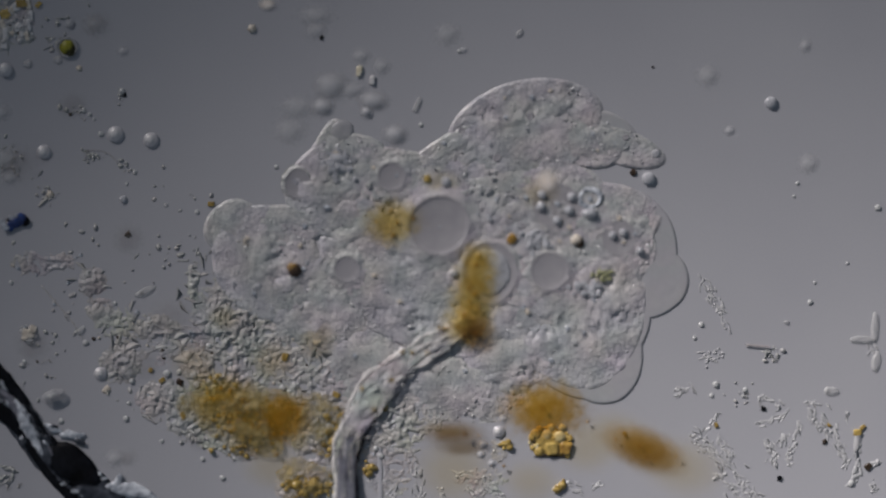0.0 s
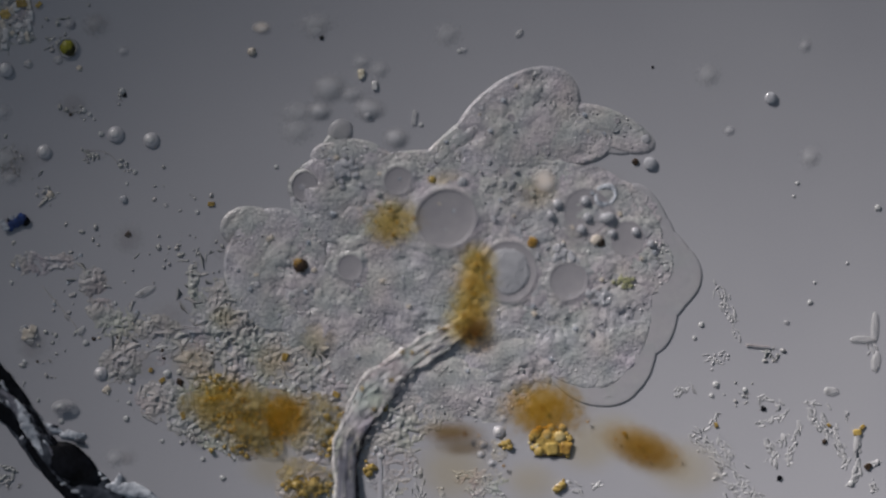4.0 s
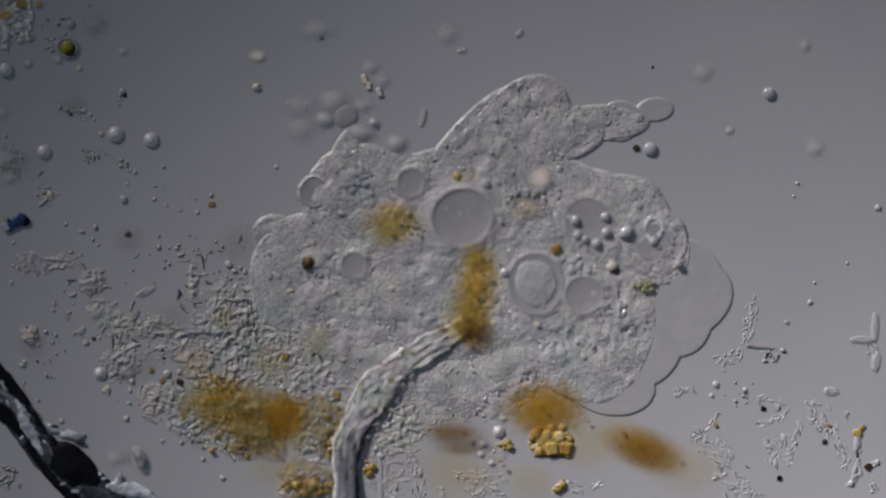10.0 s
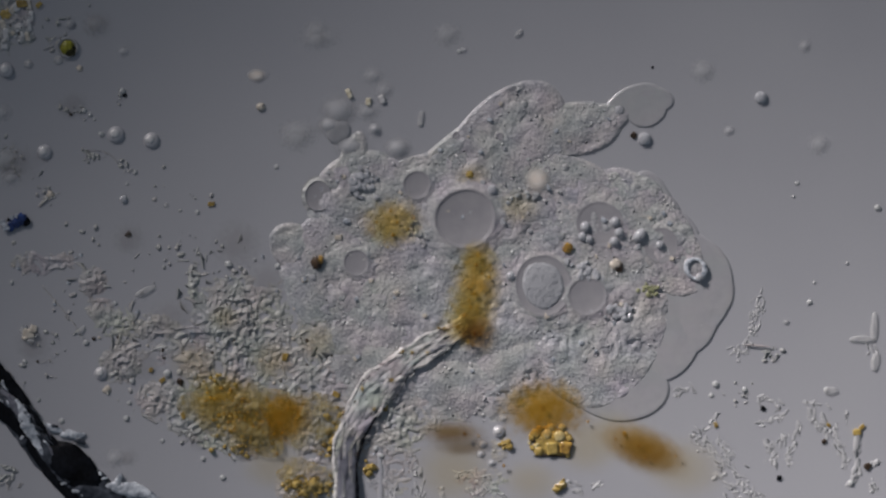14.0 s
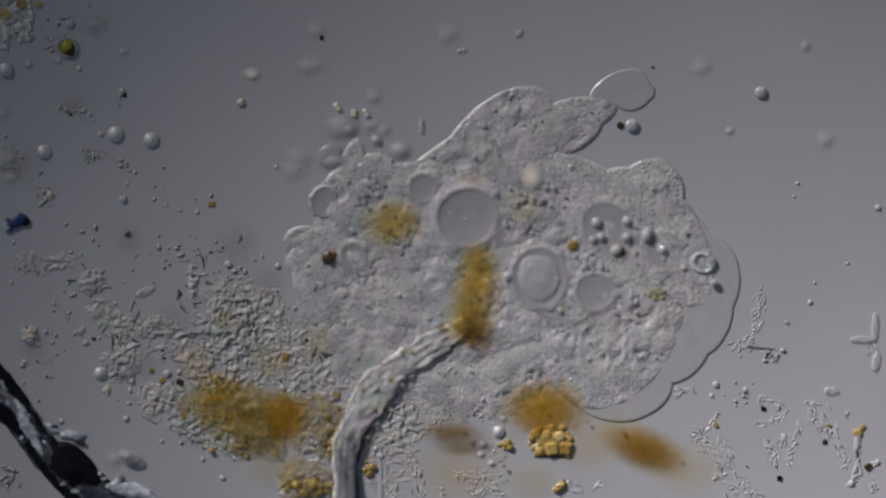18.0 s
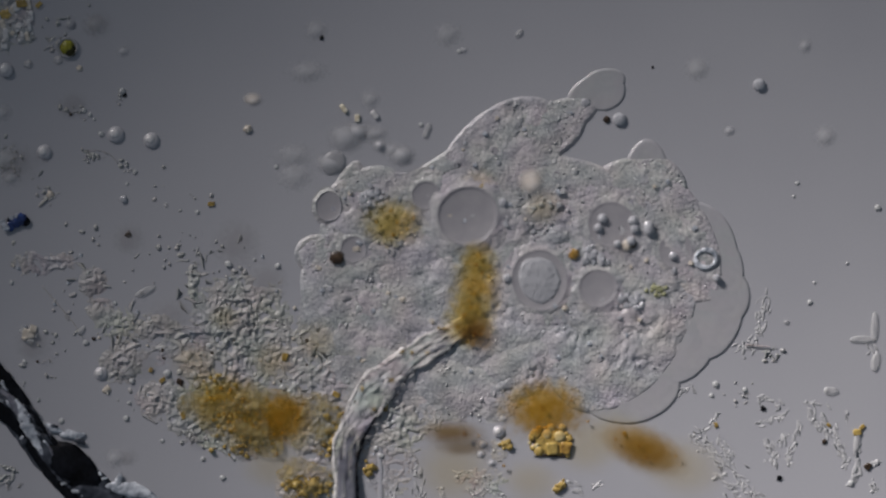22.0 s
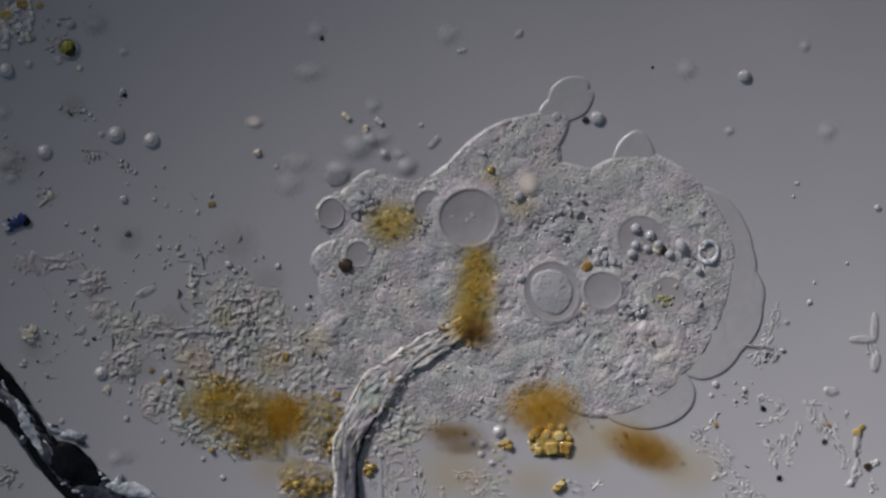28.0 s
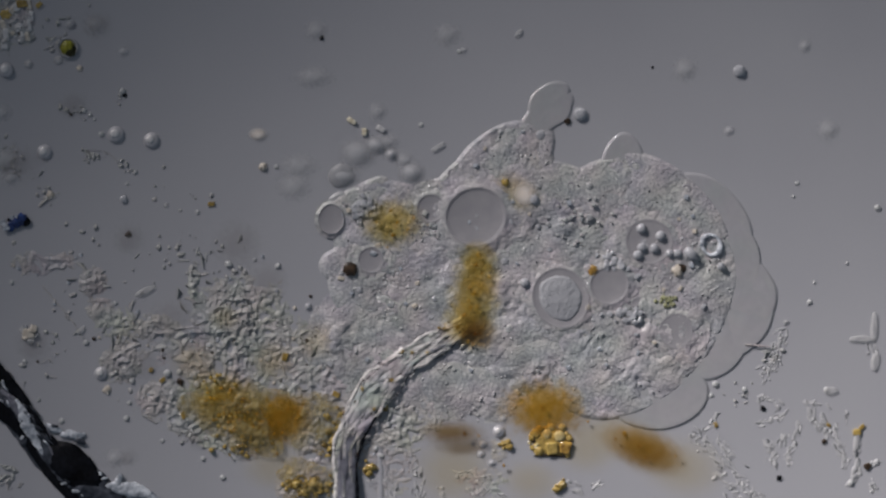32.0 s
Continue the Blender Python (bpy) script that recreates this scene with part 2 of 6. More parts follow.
def pancake(rx, ry, height, edge, rough, grain, seed, wobble=0.02, lift=4.0, ridged=False, fine=3.0, lip=4.6):
    """A flat lobe of plasm with a low rounded rim and an uneven top, in plan units. Returns verts, faces."""
    rng = random.Random(seed)
    small = min(rx, ry)
    lip = min(lip, small * 0.3)
    count = max(3, int((small - lip) / fine))
    steps = [0.0] + [(i + 1) / count * (1 - lip / small) for i in range(count)]
    steps += [1 - lip / small * (1 - math.sin(a)) for a in np.linspace(0, math.pi / 2, 8)[1:]]
    top = len(steps) - 1
    waves = [(n, rng.uniform(0, 6.28), rng.uniform(0.4, 1.0) * a) for n, a in ((2, 1), (3, 1), (5, 0.6), (8, 0.35), (13, 0.18))]
    shift = Vector((seed * 7.1, seed * 2.3, 0))
    verts = []
    for row in range(-top, top + 1):
        for col in range(-top, top + 1):
            ring = max(abs(row), abs(col))
            s = steps[ring]
            if ring == 0:
                a = 0.0
            elif abs(col) >= abs(row):
                a = math.pi / 4 * row / col + (math.pi if col < 0 else 0.0)
            else:
                a = math.pi / 2 - math.pi / 4 * col / row + (math.pi if row < 0 else 0.0)
            k = s * (1 + wobble * s * sum(w * math.sin(n * a + p) for n, p, w in waves))
            x, y = rx * k * math.cos(a), ry * k * math.sin(a)
            d = min((1 - s) * small / edge, 1.0)
            near = min((1 - s) * small / lip, 1.0)
            z = rise((1 - s) * small, height, edge, lip, lift)
            if rough:
                q = Vector((x, y, 0)) / grain + shift
                if ridged:
                    z += rough * near * (0.3 + d) * (0.55 - abs(noise.noise(q)) * 1.6 - abs(noise.noise(q * 2.1)) * 0.9)
                else:
                    swell = rough * (0.45 + 0.55 * d) * near * min(1.6, max(0.12, 0.85 + 2.2 * noise.noise(q * 0.15))) * (0.8 * noise.noise(q) + 0.55 * noise.noise(q * 2.1) + 1.1 * noise.noise(q * 0.55) + 1.6 * noise.noise(q * 0.3))
                    z += swell if swell < 1.2 else 1.2 + (swell - 1.2) * 0.42
            verts.append((x, y, z))
    side = 2 * top + 1
    faces = [(r * side + c, r * side + c + 1, (r + 1) * side + c + 1, (r + 1) * side + c) for r in range(side - 1) for c in range(side - 1)]
    return np.array(verts), faces


def turned(profile, segs=56, squash=1.0, seed=0, wobble=0.02):
    """A body of revolution from (radius, height) pairs, slightly out of round."""
    rng = random.Random(seed)
    p1, p2 = rng.uniform(0, 6.28), rng.uniform(0, 6.28)
    verts, faces = [], []
    for r, z in profile:
        for i in range(segs):
            a = 2 * math.pi * i / segs
            k = r * (1 + wobble * (math.sin(2 * a + p1) + 0.6 * math.sin(3 * a + p2)))
            verts.append((k * math.cos(a), k * squash * math.sin(a), z))
    for j in range(len(profile) - 1):
        a, b = j * segs, (j + 1) * segs
        faces += [(a + i, a + (i + 1) % segs, b + (i + 1) % segs, b + i) for i in range(segs)]
    verts.append((0, 0, profile[-1][1]))
    c = (len(profile) - 1) * segs
    faces += [(c + i, c + (i + 1) % segs, len(verts) - 1) for i in range(segs)]
    return np.array(verts), faces


def spline(points, steps=14):
    """A smooth line through points (any number of columns)."""
    p = [np.array(q, float) for q in points]
    p = [2 * p[0] - p[1]] + p + [2 * p[-1] - p[-2]]
    line = []
    for i in range(1, len(p) - 2):
        for k in range(steps):
            t = k / steps
            line.append(0.5 * (2 * p[i] + (p[i + 1] - p[i - 1]) * t + (2 * p[i - 1] - 5 * p[i] + 4 * p[i + 1] - p[i + 2]) * t ** 2
                               + (3 * p[i] - p[i - 1] - 3 * p[i + 1] + p[i + 2]) * t ** 3))
    line.append(p[-2])
    return line


def sweep(points, flat=1.0, rough=0.0, grain=12.0, segs=20, steps=14, seed=0, folds=0.0):
    """A tube along rows of (x, y, z, radius), x and y of the plan. Returns verts in plan units with y turned up, and faces."""
    line = spline(points, steps)
    verts, faces = [], []
    run = 0.0
    for i, (x, y, z, r) in enumerate(line):
        run += math.hypot(x - line[i - 1][0], y - line[i - 1][1]) if i else 0.0
        a, b = line[max(i - 1, 0)], line[min(i + 1, len(line) - 1)]
        side = Vector((b[1] - a[1], b[0] - a[0], 0))
        side = Vector((side.x, side.y, 0)).normalized()
        for k in range(segs):
            t = 2 * math.pi * k / segs
            w = r
            if rough:
                q = Vector((x + side.x * r * math.cos(t), side.y * r * math.cos(t) - y, z + r * math.sin(t) + seed * 31.0)) / grain
                w = r * (1 + rough * (noise.noise(q) + 0.6 * noise.noise(q * 2.1)))
            crest = 0.0
            if folds and math.sin(t) > 0:
                q = Vector((run / 26, r * math.cos(t) / 5.5 + run / 60, seed))
                crest = folds * math.sin(t) * (noise.noise(q) + 0.7 * noise.noise(q * 2.2))
            verts.append((x + side.x * w * math.cos(t), -y + side.y * w * math.cos(t), z + w * flat * math.sin(t) + crest))
    n = len(line)
    for i in range(n - 1):
        for k in range(segs):
            m = (k + 1) % segs
            faces.append((i * segs + k, i * segs + m, (i + 1) * segs + m, (i + 1) * segs + k))
    faces.append(tuple(range(segs))[::-1])
    faces.append(tuple((n - 1) * segs + k for k in range(segs)))
    return np.array(verts), faces


def plan_mesh(name, verts, faces, mat, z_eye=0.0):
    """A mesh whose x and y are plan positions (y turned up), moved to the world."""
    v = np.array(verts, float)
    k = U * (EYE - v[:, 2] * U) / EYE
    out = np.stack([(v[:, 0] - 784) * k, (v[:, 1] + 441) * k, v[:, 2] * U], 1)
    return mesh_of(name, out, faces, mat)


# ---- the slide ----
def slide():
    bm = bmesh.new()
    bmesh.ops.create_cube(bm, size=1.0)
    bmesh.ops.scale(bm, vec=(4.4, 2.8, 0.05), verts=bm.verts)
    bmesh.ops.bevel(bm, geom=bm.edges[:], offset=0.008, segments=2, affect="EDGES")
    bmesh.ops.translate(bm, vec=(0, 0, -0.025), verts=bm.verts)
    me = bpy.data.meshes.new("ground")
    bm.to_mesh(me)
    bm.free()
    me.materials.append(GLASS)
    tagged(new("ground", me), "smooth grey wet glass slide under the water", "glass slide", kind="structure")


slide()

# ---- the amoeba ----
amoeba = tagged(new("amoeba"), "large grey granular amoeba with clear lobes creeping over the slide", "amoeba")
amoeba.matrix_basis = Matrix.Diagonal((1, 1, 0.58, 1))
MOVING = {}


def lobe(key, rx, ry, height, seed, clear=False, grains=0, wobble=0.012, label="", rim=56, lift=5.6):
    """One lobe of plasm. The clear ones are thin flat sheets; the granular ones swell and carry grains and vesicles."""
    mat = HYALOPLASM if clear else CYTOPLASM
    v, f = pancake(rx, ry, height, rim, 0.35 if clear else 3.6, 30 if clear else 11, seed, wobble, lift, lip=4.2 if clear else 6.6)
    name = "clear_lobe" if clear else "granular_lobe"
    ob = part(name, mesh_of(name, v * U, f, mat), amoeba, label=label)
    MOVING[key] = ob
    small = min(rx, ry)
    lip = min(6.6, small * 0.3)
    if grains:
        rng = random.Random(seed + 50)
        heap = Heap()
        for _ in range(grains):
            t, a = math.sqrt(rng.random()) * 0.94, rng.uniform(0, 6.28)
            r = rng.choice((0.9, 1.1, 1.4, 1.8, 2.8)) * rng.uniform(0.8, 1.2)
            z = rise((1 - t) * small, height, rim, lip, lift)
            heap.ball(rx * t * math.cos(a), ry * t * math.sin(a), z + rng.uniform(-1.1, 0.3), r, 0.5, rng.choice((1, 1, 1.5, 2.2)), rng.uniform(0, 3.14), BALL1)
        bright, dim = Heap(), Heap()
        for k in range(grains // 5):
            t, a = math.sqrt(rng.random()) * 0.9, rng.uniform(0, 6.28)
            z = rise((1 - t) * small, height, rim, lip, lift)
            (dim if k % 3 == 0 else bright).ball(rx * t * math.cos(a), ry * t * math.sin(a), z + rng.uniform(-0.3, 0.9), rng.uniform(0.9, 2.0), 0.6, rng.choice((1, 1.3, 1.8)), rng.uniform(0, 3.14), BALL1)
        part("bright_grains", bright.mesh("bright_grains", SPARK), ob, kind="stuff", label="tiny bright granules in the plasm")
        part("dark_grains", dim.mesh("dark_grains", STEEL_BLUE), ob, kind="stuff", label="tiny dark granules in the plasm")
        part("grain_field", heap.mesh("grain_field", GRANULE), ob, kind="stuff", label="tiny pale granules in the plasm")
        for n in range(grains // 34):
            t, a = math.sqrt(rng.random()) * 0.8, rng.uniform(0, 6.28)
            r = rng.uniform(2.2, 4.4)
            v, f = facet(r * rng.uniform(0.9, 1.6), r, r * 1.2, seed * 9 + n, 0.25)
            z = rise((1 - t) * small, height, rim, lip, lift)
            part("food_crystal", mesh_of("food_crystal", v * U, f, (FROST, CREAM, SPHERULE)[n % 3], False), ob, pose(rx * t * math.cos(a) * U, ry * t * math.sin(a) * U, (z + 0.8) * U, rng.uniform(-20, 20), rng.uniform(-20, 20), rng.uniform(0, 180)), "small bright blocky crystal")
        for n in range(grains // 16):
            t, a = math.sqrt(rng.random()) * 0.85, rng.uniform(0, 6.28)
            r = rng.choice((4, 5, 6, 8, 11)) * rng.uniform(0.8, 1.2)
            z = rise((1 - t) * small, height, rim, lip, lift)
            if n % 2:
                v, f = turned([(r * 1.3, -1.5), (r * 1.1, 0.7), (r, 1.2), (r * 0.85, 0.5), (r * 0.6, 0.1), (r * 0.2, 0.0)], 20, rng.uniform(0.75, 1.0), n + seed, 0.05)
                me = mesh_of("vesicle", v * U, f, VACUOLE)
            else:
                v, f = lump(r * 0.7, 0.3, n + seed, 0.4, BALL2)
                me = mesh_of("vesicle", v * U, f, NUCLEUS if n % 4 else CYTOPLASM)
            part("vesicle", me, ob, pose(rx * t * math.cos(a) * U, ry * t * math.sin(a) * U, (z - 0.6) * U, 0, 0, rng.uniform(0, 180)))
    return ob


lobe("tail_lobe", 52, 41, 10.8, 1)
lobe("tail_body", 94, 110, 10.8, 2, grains=170)
lobe("tail_low", 113, 104, 9.8, 3, grains=110, lift=0.4)
lobe("tail_top", 92, 43, 10.8, 20, grains=70)
lobe("waist", 107, 91, 10.8, 21, grains=110)
lobe("saddle", 139, 53, 10.8, 22, grains=100)
lobe("throat", 141, 53, 10.8, 23, grains=60)
lobe("bump_foot", 78, 46, 10.8, 25, grains=30)
lobe("front_top", 141, 73, 10.8, 24, grains=100)
lobe("ear", 26, 37, 4.4, 4, clear=True, lift=3.8)
lobe("shoulder", 69, 36, 10.8, 5, grains=90)
lobe("shoulder_tip", 25, 63, 10.8, 6, grains=20)
lobe("mid", 237, 178, 10.8, 7, grains=420)
lobe("upper", 140, 92, 10.8, 8, grains=230)
lobe("arm", 84, 33, 10.8, 9, grains=70)
lobe("arm_root", 86, 48, 10.8, 30, grains=50)
lobe("wrist", 55, 28, 4.4, 31, clear=True, lift=3.8)
lobe("bulb", 35, 22, 4.4, 10, clear=True, lift=3.8)
lobe("knob", 39, 37, 4.4, 32, clear=True, lift=3.8)
lobe("front", 143, 213, 10.8, 11, grains=430)
lobe("front_shoulder", 61, 62, 10.8, 12, grains=90)
lobe("front_bump", 42, 81, 4.4, 13, clear=True, lift=3.8)
lobe("cap_join", 72, 84, 4.4, 27, clear=True, lift=3.8)
lobe("slope", 132, 28, 10.8, 28, grains=50)
lobe("cap_fill", 93, 99, 4.4, 26, clear=True, lift=3.8)
lobe("cap", 101, 74, 4.4, 14, clear=True, lift=3.8)
lobe("cap_low", 75, 92, 4.4, 15, clear=True, lift=3.8)
lobe("cap_bottom", 89, 66, 4.4, 16, clear=True, lift=3.8)
lobe("cap_high", 71, 100, 4.4, 17, clear=True, lift=3.8)
lobe("low_fill", 131, 73, 9.8, 29, grains=60, lift=0.4)
lobe("low_body", 144, 68, 9.8, 18, grains=120, lift=0.4)
lobe("low_left", 119, 73, 9.8, 19, grains=70, lift=0.4)


def dish(key, r, mat=VACUOLE, depth=7.0, name="vacuole", label="", squash=1.0, seed=0, lift=17.8, collar=1.0):
    """A clear bubble of fluid: a shallow bowl in the plasm with a thin rim."""
    wide, rings, base = r * collar + 6, 14, min(lift - 4, 14.8)
    profile = []
    for i in range(rings):
        d = 1 - i / rings
        profile.append((r + wide * d, base + (lift + depth - base) * (1 - d) ** 2 * (1 + 0.6 * d)))
    profile.append((r, lift + depth))
    profile += [(r * k, lift + 0.2 + (depth - 0.2) * (0.6 * k ** 2.4 + 0.4 * k ** 38)) for k in (0.99, 0.98, 0.968, 0.95, 0.92, 0.88, 0.8, 0.66, 0.45, 0.2, 0.01)]
    segs = 96
    v, f = turned(profile, segs, squash, seed)
    for i in range(segs * rings):
        q = Vector((v[i][0], v[i][1], 0)) / 11 + Vector((seed * 5.0, 0, 0))
        fade = min(1.0, 2.6 * (1 - (i // segs) / rings))
        v[i][2] += 2.9 * fade * (0.9 * noise.noise(q) + 0.7 * noise.noise(q * 2.1) + 0.7 * noise.noise(q * 0.55))
    me = mesh_of(name, v * U, f, mat)
    me.materials.append(CYTOPLASM)
    for face in me.polygons[:(rings - 1) * segs]:
        face.material_index = 1
    ob = part(name, me, amoeba, label=label)
    MOVING[key] = ob
    return ob


dish("contractile", 51, name="contractile_vacuole", label="large round clear contractile vacuole", lift=19.2, depth=6.6, seed=1, collar=0.6)
dish("vacuole_a", 23, depth=3.2, lift=17.2, collar=0.9, seed=2)
dish("vacuole_b", 22, depth=4.0, seed=3, lift=12, collar=0.06, squash=1.2)
dish("vacuole_c", 32, depth=3.6, lift=18.6, collar=0.6, seed=4)
dish("vacuole_d", 21, depth=2.8, lift=17.2, collar=0.9, seed=5)
dish("vacuole_e", 28, depth=1.4, seed=6, lift=16.2)
dish("vacuole_f", 38, depth=2.4, seed=7, lift=16.4)
halo = dish("nucleus", 46, depth=3.2, lift=17.6, collar=0.4, name="nucleus", label="round grey granular nucleus in a clear halo", squash=1.16, seed=8)
core_v, core_f = pancake(37, 43, 8.5, 30, 1.0, 7, 41, 0.03, 4.6)
part("nucleus_core", mesh_of("nucleus_core", core_v * U, core_f, NUCLEUS), halo, pose(0, 0, 0.017))


def inclusion(key, name, v, f, mat, label=""):
    ob = part(name, mesh_of(name, np.array(v) * U, f, mat), amoeba, label=label)
    MOVING[key] = ob
    return ob


for n, r in enumerate((11, 10, 11, 10.5, 10.5, 15, 9.5, 8.5, 9)):
    v, f = lump(r * 0.8, 0.1, n, 1.3)
    if n == 5:
        v = v * np.array((1.2, 0.8, 1))
    inclusion("food_%d" % n, "food_spherule", v, f, SPHERULE, "glassy pale food spherule")


def shell(key, r, tube, seed):
    rng = random.Random(seed)
    rows = []
    for i in range(19):
        a = 2 * math.pi * i / 18
        rows.append((r * math.cos(a), r * 0.88 * math.sin(a), 0, tube * (1 + 0.3 * math.sin(a * 2 + seed))))
    v, f = sweep(rows, 0.8, 0.15, 9, 10, 5, seed)
    return inclusion(key, "food_shell", v, f, FROST, "pale ring-shaped food shell")


shell("shell", 18, 4.0, 3)
v, f = lump(9, 0.35, 3, 0.8, BALL3, 2.0)
inclusion("brown_grain", "brown_grain", v, f, BRONZE, "bronze brown food grain")
v, f = lump(12.5, 0.3, 8, 0.8)
grain = inclusion("tail_grain", "brown_grain", v, f, UMBER, "dark brown rounded grain with a paler side")
v, f = lump(8, 0.35, 9, 0.7, BALL2)
part("pale_face", mesh_of("pale_face", v * U, f, BRONZE), grain, pose(-0.005, 0.005, 0.004), "bronze side of the grain")
v, f = turned([(32, -3), (27, 0), (21, 2.5), (15, 4), (8, 5), (3, 5.4)], 36, 0.9, 5, 0.08)
inclusion("cream_blob", "lipid_drop", v, f, SOFT_CREAM, "cream coloured lipid drop")
v, f = lump(6.5, 0.4, 6, 0.9)
inclusion("amber_bit", "amber_grain", v, f, AMBER, "amber crystal grain")
v, f = lump(10, 0.45, 4, 0.7, BALL3, 1.9)
crystal = inclusion("box_crystal", "food_crystal", v, f, CREAM, "pale crystal with a painted shaded side")
# near-black lump paints the shade on the crystal's lower right
v, f = lump(8, 0.4, 14, 0.7, BALL2, 1.8)
part("shaded_face", mesh_of("shaded_face", v * U, f, UMBER), crystal, pose(0.006, -0.006, 0.0), "dark lump painting the crystal's shaded side")
v, f = lump(9, 0.15, 16)
inclusion("bead", "dark_bead", v, f, SPHERULE, "small glassy bead")
v, f = lump(8, 0.15, 17)
inclusion("bead_two", "dark_bead", v, f, SPHERULE, "small glassy bead")


SHARDS = [facet(1, 1, 1, 300 + k, 0.25) for k in range(4)]


def crumbs(key, name, n, spread_x, spread_y, r, mat, seed, label=""):
    rng = random.Random(seed)
    heap = Heap()
    for k in range(n):
        size = r * rng.uniform(0.5, 1.4)
        turn = Euler([rng.uniform(-0.6, 0.6), rng.uniform(-0.6, 0.6), rng.uniform(0, 6.28)]).to_matrix().to_4x4()
        m = Matrix.Translation((rng.gauss(0, spread_x), rng.gauss(0, spread_y), rng.uniform(-1.5, 2))) @ turn @ Matrix.Diagonal((size * rng.uniform(0.8, 1.7), size, size, 1))
        heap.add(SHARDS[k % 4] if mat is not LIME else BALL2, m)
    ob = part(name, heap.mesh(name, mat), amoeba, label=label, kind="stuff")
    MOVING[key] = ob
    return ob


crumbs("lime", "chloroplast", 30, 8, 6, 3.0, LIME, 1, "lime green swallowed chloroplast")
crumbs("crumbs_a", "crumb_mass", 26, 16, 10, 3.6, SPHERULE, 2)
crumbs("crumbs_b", "crumb_mass", 34, 15, 12, 3.8, SPHERULE, 3)
crumbs("crumbs_c", "crumb_mass", 22, 14, 8, 3.6, SPHERULE, 4)
crumbs("crumbs_d", "crumb_mass", 30, 30, 18, 2.4, GRANULE, 5)
crumbs("crumbs_e", "crumb_mass", 20, 12, 12, 3.2, GRANULE, 6)

for key, r in (("cloud_a", 34), ("cloud_b", 28), ("cloud_c", 26)):
    v, f = turned([(r * 1.6 * k, 3.0 * math.exp(-4 * k * k)) for k in (1.0, 0.85, 0.7, 0.58, 0.46, 0.34, 0.22, 0.1)], 36, 0.8, r, 0.06)
    inclusion(key, "food_cloud", v, f, SMUDGE if key == "cloud_c" else HAZE, "faint brownish cloud of digested food")

